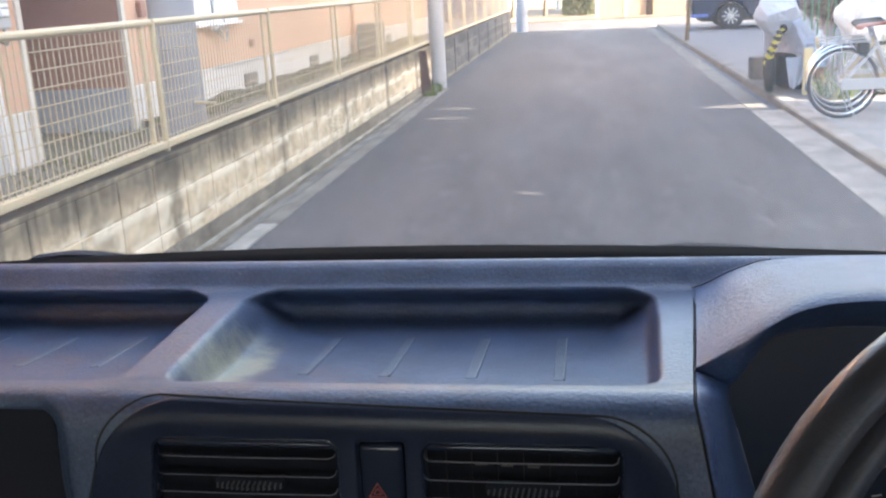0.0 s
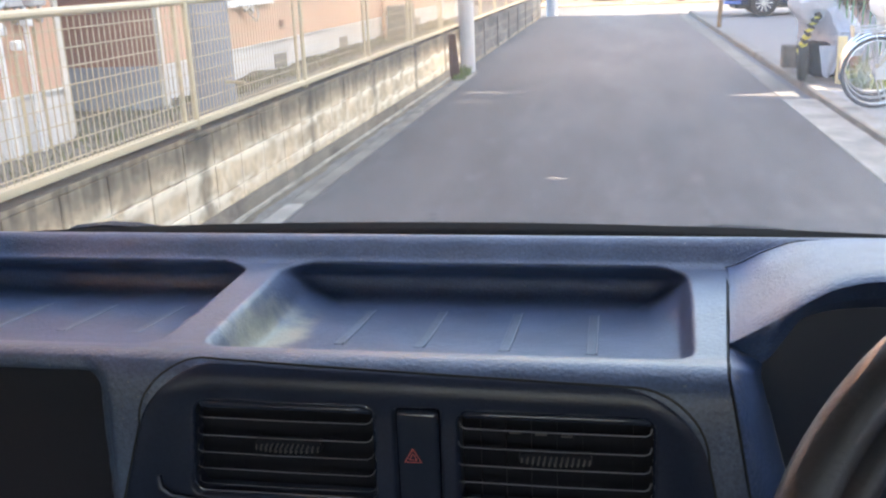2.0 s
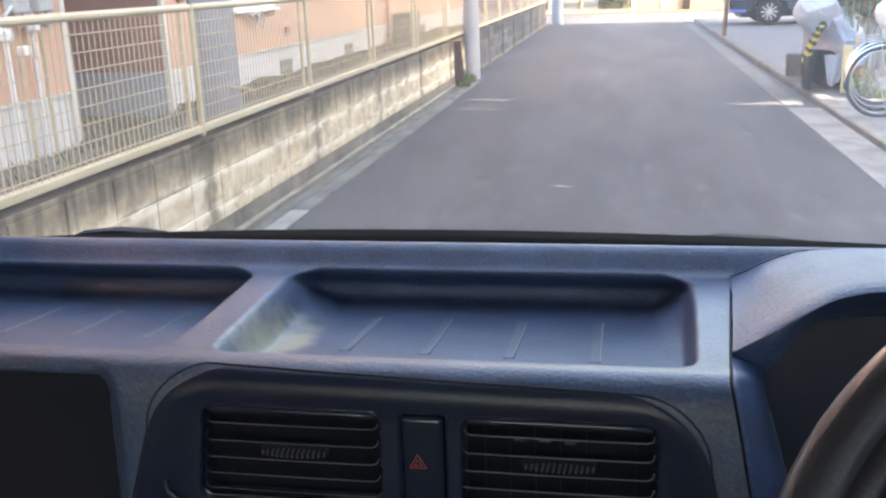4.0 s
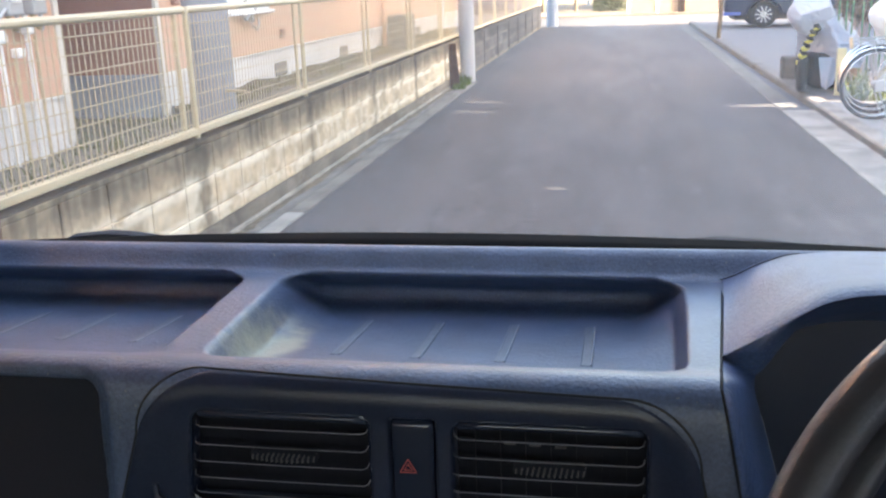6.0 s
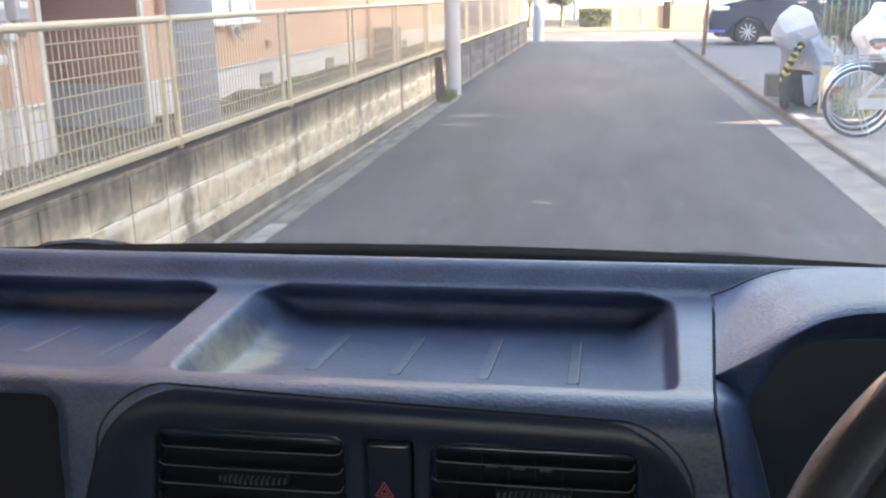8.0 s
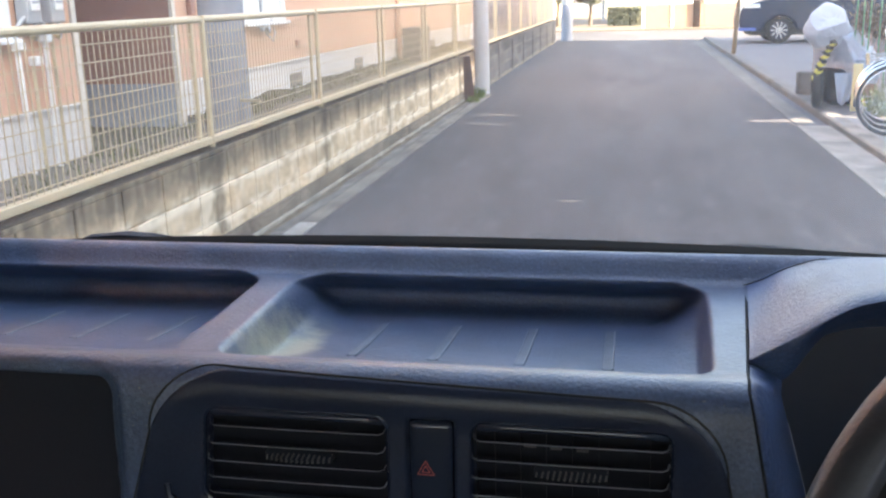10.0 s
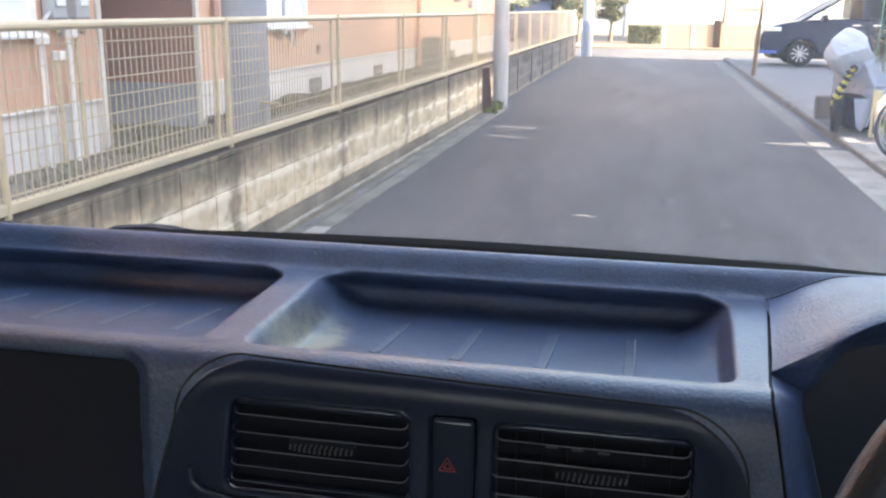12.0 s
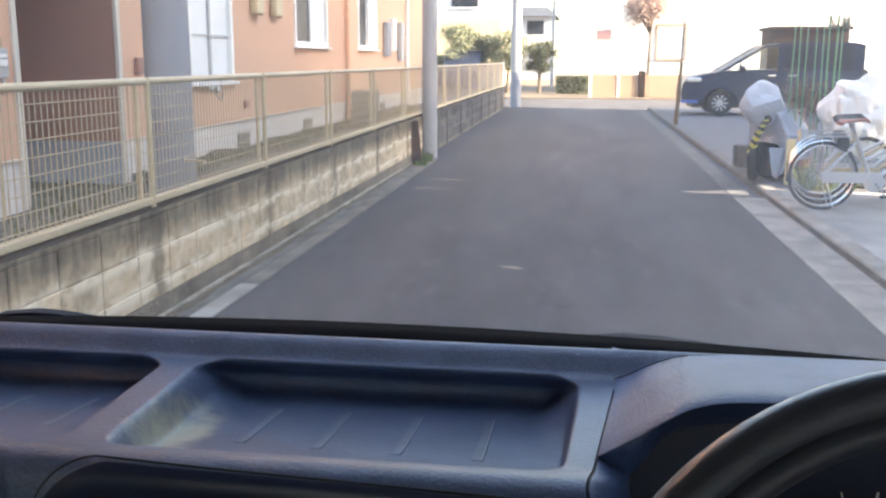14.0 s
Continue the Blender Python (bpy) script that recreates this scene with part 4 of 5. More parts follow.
for _ in range(70):
    a, k = rng.uniform(0, 6.283), rng.uniform(0.35, 0.85)
    p = Vector((0.1 * math.cos(a), 0.1 * math.sin(a), 0.33))
    rod(tw, p, p + Vector((0.28 * math.cos(a) * rng.random(), 0.28 * math.sin(a) * rng.random(), k)), 0.004, 0.002, 4)
part("twigs", tw, material("dry_twig", (0.42, 0.26, 0.20), 0.8, grain=0.3), pots, "dry reddish twigs")
clump = bmesh.new()
for _ in range(620):
    p = Vector((rng.gauss(0.05, 0.12), rng.gauss(0, 0.12), rng.gauss(0.98, 0.10)))
    u, v = Vector((rng.uniform(-1, 1), rng.uniform(-1, 1), rng.uniform(-1, 1))).normalized() * 0.03, Vector((rng.uniform(-1, 1), rng.uniform(-1, 1), rng.uniform(-1, 1))).normalized() * 0.03
    clump.faces.new([clump.verts.new(q) for q in (p - u, p + v, p + u)])
part("dead_leaves", clump, OLDWOOD, pots)
for i, (x, h) in enumerate(((2.39, 1.84), (2.50, 1.84), (2.56, 1.80), (2.67, 1.80), (2.76, 1.80), (2.84, 1.95), (2.88, 1.95), (2.95, 1.93))):
    s = part("garden_stake", rods(((0, 0, 0), (random.uniform(-0.03, 0.03), 0.0, h), 0.011 if i in (5, 6) else 0.008, None, 8)), GREEN, None, smooth=True)
    s.matrix_basis = pose(x, 12.6 + 0.03 * (i % 3), 0.07)
    tagged(s, "tall green garden stake standing upright", "garden stake", "garden stakes")
top = part("vine", tuft_mesh(60, 0.14, 0.22, 8), LEAF)
top.matrix_basis = pose(2.90, 12.62, 1.86)
tagged(top, "green vine leaves on top of the stakes", "vine")
strip = part("board", boxed((-0.05, -0.02, 0), (0.05, 0.02, 0.53), 0.006), material("pale_yellow_board", (0.72, 0.62, 0.36), 0.7, grain=0.1, scale=30))
strip.matrix_basis = pose(2.37, 12.15, 0.066)
tagged(strip, "pale yellow board standing upright in the sun", "board")
for i, (x, y, h) in enumerate(((2.52, 11.85, 0.34), (2.72, 12.0, 0.42), (2.92, 11.9, 0.36), (3.12, 12.05, 0.40), (2.62, 11.7, 0.22))):
    tuft = part("weed_tuft", tuft_mesh(170, 0.15, h, 20 + i), WEED)
    tuft.matrix_basis = pose(x, y, 0.064)
    tagged(tuft, "sunlit yellow-green weeds behind the bicycles", "weeds", "weeds behind the bicycles")
stake = thing("leaning_post", "weathered wooden post leaning at the kerb", "post", at=(2.05, 22.5, 0.05))
part("post", rods(((0, 0, 0), (0.065, 0, 1.40), 0.05, 0.035, 10)), OLDWOOD, stake)
part("rod", rods(((0.06, 0.01, 1.3), (0.09, 0.01, 2.3), 0.016)), OLDWOOD, stake)


def grid_sheet(corners):
    """One thin pane between four corners."""
    bm = bmesh.new()
    c = [Vector(p) for p in corners]
    o = (c[1] - c[0]).cross(c[3] - c[0]).normalized() * 0.006
    lo, hi = [bm.verts.new(p - o) for p in c], [bm.verts.new(p + o) for p in c]
    bm.faces.new(hi)
    bm.faces.new(lo[::-1])
    for i in range(4):
        bm.faces.new((lo[i], lo[(i + 1) % 4], hi[(i + 1) % 4], hi[i]))
    return bm


# ---- minivan ----
def minivan(x0, y0):
    t = thing("minivan", "dark blue minivan parked across the end of the lane", "car", at=(x0, y0, 0.07))
    W = 1.70
    low = [(0.05, 0.32), (0.0, 0.55), (0.03, 0.80), (0.12, 0.95), (0.55, 1.06), (1.05, 1.14), (1.9, 1.18), (4.50, 1.22), (4.66, 1.15), (4.70, 0.60), (4.64, 0.30)]
    for cx in (3.78, 0.98):
        low += [(cx + 0.40 * math.cos(a), 0.30 + 0.37 * math.sin(a) * (1 if math.sin(a) > 0 else 0)) for a in steps(0, math.pi, 10)]
    bm = bmesh.new()
    rows = []
    for y, k in ((0.0, 0.0), (0.0, 1.0), (W, 1.0), (W, 0.0)):
        rows.append([bm.verts.new((x + (0.0 if k else 0.02), y + (0.05 if z > 1.0 else 0.0) * (1 if y == 0 else -1), z)) for x, z in low])
    a, b = rows[1], rows[2]
    m = len(low)
    bm.faces.new(a)
    bm.faces.new(b[::-1])
    for i in range(m):
        bm.faces.new((a[i], b[i], b[(i + 1) % m], a[(i + 1) % m]))
    for v in rows[0] + rows[3]:
        bm.verts.remove(v)
    bmesh.ops.recalc_face_normals(bm, faces=bm.faces)
    bmesh.ops.bevel(bm, geom=[e for e in bm.edges if len(e.link_faces) == 2 and e.calc_face_angle() > 0.9], offset=0.05, segments=3, affect="EDGES", clamp_overlap=True)
    part("body", bm, CARBLUE, t, smooth=True)
    roof = bmesh.new()
    prof = [(2.0, 1.80), (2.5, 1.86), (3.3, 1.90), (4.3, 1.87), (4.52, 1.82), (4.50, 1.76), (3.3, 1.80), (2.1, 1.74)]
    a = [roof.verts.new((x, 0.12, z)) for x, z in prof]
    b = [roof.verts.new((x, W - 0.12, z)) for x, z in prof]
    roof.faces.new(a)
    roof.faces.new(b[::-1])
    for i in range(len(prof)):
        roof.faces.new((a[i], b[i], b[(i + 1) % len(prof)], a[(i + 1) % len(prof)]))
    bmesh.ops.bevel(roof, geom=roof.edges[:], offset=0.02, segments=2, affect="EDGES", clamp_overlap=True)
    part("roof", roof, CARBLUE, t, smooth=True)
    for s in (0.08, W - 0.08):
        part("pillar", rods(((0.95, s, 1.10), (2.1, s + (0.05 if s < 1 else -0.05), 1.80), 0.035, None, 8)), CARBLUE, t)
        part("pillar", rods(((1.42, s, 1.15), (1.5, s, 1.45), 0.018, None, 8)), CARBLUE, t)
        for x, w in ((2.45, 0.07), (3.45, 0.05), (4.35, 0.12)):
            part("pillar", boxed((x - w, s - 0.02, 1.15), (x + w, s + 0.02, 1.82)), CARBLUE, t)
        part("window", boxed((1.5, s - 0.004, 1.17), (2.4, s + 0.004, 1.78)), CLEAR, t, "clear front side window")
        part("window", boxed((2.5, s - 0.006, 1.20), (3.42, s + 0.006, 1.80)), DARKGLASS, t, "tinted rear side window")
        part("window", boxed((3.48, s - 0.006, 1.20), (4.3, s + 0.006, 1.80)), DARKGLASS, t, "tinted rear side window")
    part("windscreen", grid_sheet([(0.98, 0.12, 1.12), (2.08, 0.16, 1.79), (2.08, W - 0.16, 1.79), (0.98, W - 0.12, 1.12)]), PANEL, t, "dark reflecting windscreen")
    part("tailgate", boxed((4.44, 0.1, 1.2), (4.52, W - 0.1, 1.82)), CARBLUE, t)
    for cx in (0.98, 3.78):
        for y in (0.10, W - 0.10):
            w = part("wheel", rods(((cx, y - 0.09, 0.325), (cx, y + 0.09, 0.325), 0.325, None, 28)), RUBBER, t, smooth=True)
            s = -1 if y < 1 else 1
            part("rim", rods(((cx, y + s * 0.085, 0.325), (cx, y + s * 0.10, 0.325), 0.225, None, 24)), DIAL, w, smooth=True)
            for i in range(10):
                a = math.pi * i / 5
                part("spoke", rods(((cx, y + s * 0.108, 0.325), (cx + 0.21 * math.cos(a), y + s * 0.106, 0.325 + 0.21 * math.sin(a)), 0.016, None, 6)), METER, w)
    part("headlight", boxed((0.10, -0.006, 0.86), (0.50, 0.25, 0.98), 0.02), CHROME, t, "clear headlight")
    part("bumper_trim", boxed((0.0, -0.004, 0.32), (0.42, 0.3, 0.40), 0.01), material("blue_trim", (0.05, 0.10, 0.35), 0.3), t)
    part("door_handle", boxed((2.15, -0.03, 1.02), (2.35, 0.0, 1.05), 0.008), CHROME, t)
    part("door_handle", boxed((2.62, -0.03, 1.02), (2.85, 0.0, 1.05), 0.008), CHROME, t)
    part("mirror", boxed((1.42, -0.20, 1.12), (1.56, -0.02, 1.28), 0.03), CARBLUE, t)
    part("door_line", boxed((1.30, -0.003, 0.38), (1.315, 0.01, 1.13)), RUBBER, t)
    part("door_line", boxed((2.45, -0.003, 0.35), (2.465, 0.01, 1.16)), RUBBER, t)
    part("underbody", boxed((0.3, 0.1, 0.20), (4.5, W - 0.1, 0.5)), RUBBER, t)
    return t


minivan(2.54, 26.4)


# ---- unseen houses added across the parking area to shade the lane ----
shade = thing("house", "unseen pale house wall added to shade the lane", "house", at=(5.5, 0, 0))


def slab(y0, y1, z0, z1):
    part("wall", boxed((0, y0, z0), (0.22, y1, z1)), GREYWALL, shade)


# Made-up slits in the unseen wall let sun streaks onto the lane.
slab(-25, 5.97, 0, 9.4)
slab(5.97, 6.07, 0, 2.92)
slab(5.97, 6.07, 3.10, 9.4)
slab(6.07, 9.89, 0, 9.4)
slab(9.89, 10.01, 0, 3.42)
slab(9.89, 10.01, 3.77, 9.4)
slab(10.01, 10.76, 0, 9.4)
# a made-up passage with a sloping head, which shapes the sun by the bicycles
for i in range(10):
    y0, y1, head = 10.76 + 0.074 * i, 10.76 + 0.074 * (i + 1), 2.25 - 0.065 * i
    if i < 2:
        slab(y0, y1, head, 3.42)
        slab(y0, y1, 3.77, 9.4)
    else:
        slab(y0, y1, head, 9.4)
# Unseen block with a slot, added to shape the sun on the parking area.
north = thing("house", "unseen plain house added to shade the far lane", "house", at=(12.5, 0, 0))
part("wall", boxed((0, 10.32, 0), (8, 26.4, 11.5)), GREYWALL, north)
part("wall", boxed((0, 9.95, 0), (0.2, 10.32, 3.8)), GREYWALL, north)
part("wall", boxed((0, 9.95, 5.80), (0.2, 10.32, 11.5)), GREYWALL, north)

# ---- beyond the cross street ----
walk_far = part("pavement", boxed((-80, 38.0, -0.3), (80, 90, 0.05)), PAVE)
tagged(walk_far, "pale pavement beyond the cross street", "pavement", kind="structure")
low = thing("garden_wall", "low beige brick garden wall beyond the cross street", "wall", at=(0.35, 39.0, 0.05))
for i in range(9):
    for c in range(4):
        part("panel", boxed((1.1 * i + 0.01, 0, 0.22 * c + 0.004), (1.1 * i + 1.09, 0.15, 0.22 * c + 0.216), 0.006, 1), BEIGE, low)
part("core", boxed((0, 0.02, 0), (9.9, 0.13, 0.87)), BEIGE, low)
part("post", boxed((1.80, -0.06, 0), (2.06, 0.2, 1.02), 0.01), SHEDWOOD, low, "brown gate post")
for x in (-0.1, 0.98):
    part("post", boxed((x, -0.02, 0), (x + 0.1, 0.18, 0.92), 0.01), WHITE, low)
villa = thing("house", "white sunlit house beyond the cross street", "house", at=(0.9, 44, 0.05))
part("wall", boxed((0, 0, 0), (16, 8, 6.5)), WHITE, villa)
w = part("window", boxed((2.3, -0.02, 1.5), (3.45, 0.0, 2.9)), SHOJI, villa, "pale curtained window")
for lo, hi in (((2.22, 1.42), (3.53, 1.5)), ((2.22, 2.9), (3.53, 2.98)), ((2.22, 1.5), (2.3, 2.9)), ((3.45, 1.5), (3.53, 2.9))):
    part("frame", boxed((lo[0], -0.06, lo[1]), (hi[0], 0.0, hi[1])), BEIGE, w)
part("roof", boxed((-0.6, -0.7, 6.5), (16.6, 8.7, 6.8)), ROOFTILE, villa)
sign = part("sign", boxed((0, 0, 0), (0.62, 0.03, 0.42), 0.01), material("faded_red", (0.58, 0.32, 0.30), 0.7))
sign.matrix_basis = pose(0.55, 43.92, 2.35)
tagged(sign, "small faded red sign on the white house", "sign")
shed = thing("shed", "dark brown shed behind the minivan", "shed", at=(7.2, 39.5, 0.05))
part("wall", boxed((0, 0, 0), (2.8, 2.4, 2.6)), SHEDWOOD, shed)
part("roof", boxed((-0.1, -0.15, 2.6), (2.9, 2.6, 2.72)), SHEDWOOD, shed)
flats = thing("house", "two-storey cream and grey house behind the trees", "house", at=(-14.5, 56, 0))
part("wall", boxed((0, 0, 0), (9.9, 8, 3.7)), CREAM, flats)
part("wall", boxed((0.0, 0.02, 3.7), (9.9, 8, 9)), GREYWALL, flats)
for x in (1.0, 4.0, 7.0):
    v = part("window", boxed((x, -0.02, 4.4), (x + 1.5, 0.02, 6.2)), DARKGLASS, flats)
    part("frame", boxed((x - 0.08, -0.05, 4.32), (x + 1.58, 0.0, 4.4)), WHITE, v)
cottage = thing("house", "house with a low dark tiled roof in the distance", "house", at=(-5.6, 70, 0))
part("wall", boxed((0.3, 0.5, 0), (3.4, 8, 4.5)), material("pale_blue_siding", (0.30, 0.33, 0.38), 0.8, grain=0.1), cottage)
rf = bmesh.new()
p = [(0, 0, 4.5), (3.8, 0, 4.5), (3.8, 8.5, 4.5), (0, 8.5, 4.5), (0.9, 4, 5.35), (2.9, 4, 5.35)]
v = [rf.verts.new(q) for q in p]
for f in ((0, 1, 5, 4), (1, 2, 5), (2, 3, 4, 5), (3, 0, 4), (0, 3, 2, 1)):
    rf.faces.new([v[i] for i in f])
part("roof", rf, material("dark_roof_tile", (0.075, 0.08, 0.09), 0.7, grain=0.15, spec=0.2), cottage)
part("balcony", boxed((0.8, -0.5, 2.3), (3.3, 0.5, 3.2), 0.03), GREYWALL, cottage)
part("window", boxed((1.6, 0.45, 3.2), (2.8, 0.5, 4.2)), DARKGLASS, cottage)
thin = thing("utility_pole", "thin distant utility pole", "pole", "utility poles", at=(-1.6, 52, 0))
part("shaft", rods(((0, 0, 0), (0.05, 0, 9), 0.085, 0.07, 12)), POLE, thin, smooth=True)
part("crossarm", boxed((-0.7, -0.05, 7.6), (0.8, 0.05, 7.7)), STEEL, thin)


def tree(x, y, h, r, seed, mat, label, z0=0.05, low=0.42):
    """A tapered trunk with limbs and a crown of many small leaves in uneven clumps."""
    rng = random.Random(seed)
    t = thing("tree", label, "tree", "trees beyond the street", at=(x, y, z0))
    tr = bmesh.new()
    tube(tr, [(0, 0, 0), (0.02, 0, h * 0.3), (0.05, 0.02, h * 0.6), (0.04, 0, h * 0.85)], [0.09, 0.07, 0.05, 0.02])
    heads = []
    for i in range(16):
        a, k = rng.uniform(0, 6.283), rng.uniform(low, 0.95)
        d = r * rng.uniform(0.3, 0.95) * (1.1 - abs(k - 0.65))
        e = Vector((d * math.cos(a), d * math.sin(a), h * k + 0.12))
        tube(tr, [(0.03, 0, h * k * 0.75), e * 0.6 + Vector((0, 0, h * k * 0.32)), e], [0.03, 0.02, 0.008], 6)
        heads.append(e)
    part("trunk", tr, BARK, t, smooth=True)
    verts, faces = [], []
    for e in heads:
        for _ in range(300):
            q = e + Vector((rng.gauss(0, 1), rng.gauss(0, 1), rng.gauss(0, 0.8))) * r * 0.26
            u = Vector((rng.uniform(-1, 1), rng.uniform(-1, 1), rng.uniform(-1, 1))).normalized() * 0.055
            w = Vector((rng.uniform(-1, 1), rng.uniform(-1, 1), rng.uniform(-1, 1))).normalized() * 0.04
            n = len(verts)
            verts += [q - u, q + w, q + u, q - w]
            faces.append((n, n + 1, n + 2, n + 3))
    me = bpy.data.meshes.new("crown")
    me.from_pydata(verts, [], faces)
    me.materials.append(mat)
    c = new("crown", me)
    c.parent = t
    return t


def hedge(x0, x1, y0, y1, h, seed, label):
    rng = random.Random(seed)
    verts, faces = [], []
    for _ in range(int(2600 * (x1 - x0 + 1))):
        q = Vector((rng.uniform(x0, x1), rng.uniform(y0, y1), h * (1 - rng.random() ** 3) + rng.gauss(0, 0.03)))
        u = Vector((rng.uniform(-1, 1), rng.uniform(-1, 1), rng.uniform(-1, 1))).normalized() * 0.05
        w = Vector((rng.uniform(-1, 1), rng.uniform(-1, 1), rng.uniform(-1, 1))).normalized() * 0.035
        n = len(verts)
        verts += [q - u, q + w, q + u, q - w]
        faces.append((n, n + 1, n + 2, n + 3))
    me = bpy.data.meshes.new("hedge")
    me.from_pydata(verts, [], faces)
    me.materials.append(LEAF)
    return tagged(new("hedge", me), label, "hedge")


tree(-5.45, 42.9, 2.7, 0.80, 1, LEAF, "small leafy garden tree beyond the street")
tree(-4.45, 43.2, 2.3, 0.60, 2, LEAF, "small leafy garden tree beyond the street")
tree(-3.25, 42.7, 2.4, 0.80, 3, LEAF, "small leafy garden tree beyond the street")
tree(-1.90, 43.4, 2.2, 0.55, 4, LEAF, "small leafy garden tree beyond the street")
tree(2.75, 43.0, 4.0, 0.95, 6, material("reddish_leaf", (0.36, 0.25, 0.21), 0.8), "garden tree with reddish leaves before the white house", low=0.80)
hedge(-8.2, -5.2, 42.5, 43.4, 1.6, 5, "clipped green hedge beyond the street")
hedge(-1.12, 0.23, 41.6, 42.4, 0.75, 6, "low clipped hedge beyond the street")
rear = minivan(-8.6, 40.2)
rear.matrix_basis = pose(-4.3, 40.6, 0.05, 0, 0, 90)
rear["label"] = "dark minivan parked beyond the cross street"

# ---- vehicle cabin ----
cabin = thing("cabin", "plain grey interior shell of a small van", "vehicle cabin", kind="structure")
part("roof", boxed((-0.98, -0.5, 1.84), (0.5, 1.10, 1.88)), CABIN, cabin)
# Unseen rear wall, its opening sized to set the light on the dash.
part("back_wall", boxed((-0.98, -0.55, 0.5), (0.5, -0.5, 1.22)), CABIN, cabin)
part("back_wall", boxed((-0.98, -0.55, 1.70), (0.5, -0.5, 1.9)), CABIN, cabin)
header = part("header", boxed((-0.98, 0, 0), (0.5, 0.02, 0.30)), CABIN, cabin, "lining above the windscreen")
header.matrix_basis = Matrix.Translation((0, 1.24, 1.615)) @ Matrix.Rotation(math.atan2(0.56, 0.67), 4, "X")
part("floor_pan", boxed((-0.98, -0.5, 0.45), (0.5, 1.62, 0.5)), CABIN, cabin)
part("front_panel", boxed((-0.98, 1.64, 0.45), (0.5, 1.70, 1.16)), RUBBER, cabin)
for x, s in ((-0.98, -1), (0.46, 1)):
    # Unseen; the left panel is raised to block warm light off the house.
    part("door_panel", boxed((x, -0.5, 0.5), (x + 0.04, 1.62, 1.30 if s > 0 else 1.52)), CABIN, cabin)
    part("rear_pillar", boxed((x, -0.5, 1.17), (x + 0.04, 0.2, 1.88)), CABIN, cabin)
    part("window_frame", boxed((x, 0.2, 1.72), (x + 0.04, 1.2, 1.88)), CABIN, cabin)
    part("front_pillar", rods(((x + 0.02, 1.62, 1.17), (x + 0.02, 1.03, 1.88), 0.04, None, 10)), CABIN, cabin)
glass = part("windscreen", boxed((-0.5, -0.002, 0), (0.5, 0.002, 1)), CLEAR, cabin, "clear windscreen")
glass.matrix_basis = Matrix.Translation((-0.24, 1.662, 1.180)) @ Matrix.Rotation(math.atan2(0.56, 0.67), 4, "X") @ Matrix.Diagonal((1.42, 1, 0.87, 1))
glass.visible_shadow = False
cowl = grid_mesh("cowl", SEAL, steps(-0.98, 0.5, 60), [0, 1, 2, 3], lambda x, k: (x, (1.542, 1.56, 1.60, 1.63)[k], (1.15, 1.208, 1.2115, 1.12)[k] - 0.055 * (x + 0.3) ** 2 * (k > 0)), cabin, "black rubber seal along the windscreen's foot")


def wiper(x, w, h, label):
    t = thing("wiper", label, "wiper", "wipers", at=(x, 1.645, 1.0))
    prof = [(-w, 0.165), (-w * 0.5, 0.1885), (0, 0.1935 + h), (w * 0.35, 0.192 + h), (w, 0.184), (w, 0.165)]
    bm = bmesh.new()
    a = [bm.verts.new((u, 0, z)) for u, z in prof]
    b = [bm.verts.new((u, 0.02, z)) for u, z in prof]
    bm.faces.new(a)
    bm.faces.new(b[::-1])
    for i in range(len(prof)):
        bm.faces.new((a[i], b[i], b[(i + 1) % len(prof)], a[(i + 1) % len(prof)]))
    part("arm", bm, COWL, t)
    return t


wiper(-0.02, 0.115, 0.0, "black wiper arm resting below the windscreen")
wiper(-0.73, 0.095, 0.0, "black wiper arm resting below the windscreen")

# ---- dashboard ----
dash = thing("dashboard", "worn grey plastic dashboard with two shallow open trays", "dashboard")


def along(table, x):
    if x <= table[0][0]:
        return table[0][1]
    for (a, b), (c, d) in zip(table, table[1:]):
        if x <= c:
            return b + (d - b) * (x - a) / (c - a)
    return table[-1][1]


def eased(table, x, e=0.008):
    return sum(along(table, x + k * e) for k in (-1, -0.5, 0, 0.5, 1)) / 5


def rounded(x, y, x0, x1, y0, y1, r):
    """Signed distance to a rectangle with rounded corners; negative inside."""
    dx, dy = abs(x - (x0 + x1) / 2) - (x1 - x0) / 2 + r, abs(y - (y0 + y1) / 2) - (y1 - y0) / 2 + r
    return math.hypot(max(dx, 0), max(dy, 0)) + min(max(dx, dy), 0) - r


PROFILE = [(1.130, 0.90), (1.144, 1.10), (1.149, 1.18), (1.1515, 1.21), (1.154, 1.224), (1.160, 1.2335), (1.168, 1.2375), (1.176, 1.2380), (1.188, 1.2345), (1.21, 1.2275), (1.30, 1.2225), (1.41, 1.2165), (1.432, 1.2165), (1.436, 1.2205), (1.443, 1.2365), (1.448, 1.2402), (1.456, 1.2380), (1.48, 1.222), (1.50, 1.15)]
LENGTHS = [0.0]
for (a, b), (c, d) in zip(PROFILE, PROFILE[1:]):
    LENGTHS.append(LENGTHS[-1] + math.hypot(c - a, d - b))


def profile(s):
    i = min(sum(1 for v in LENGTHS[1:-1] if v < s), len(PROFILE) - 2)
    t = (s - LENGTHS[i]) / (LENGTHS[i + 1] - LENGTHS[i])
    (a, b), (c, d) = PROFILE[i], PROFILE[i + 1]
    return a + (c - a) * t, b + (d - b) * t


def softened(s):
    p = [profile(min(max(s + e, 0), LENGTHS[-1])) for e in (-0.006, -0.003, 0, 0.003, 0.006)]
    return sum(q[0] for q in p) / 5, sum(q[1] for q in p) / 5


RISE = []
for i in range(4000):
    y, z = softened(LENGTHS[-1] * i / 4000)
    if RISE and z <= RISE[-1][1]:
        break
    RISE.append((y, z))


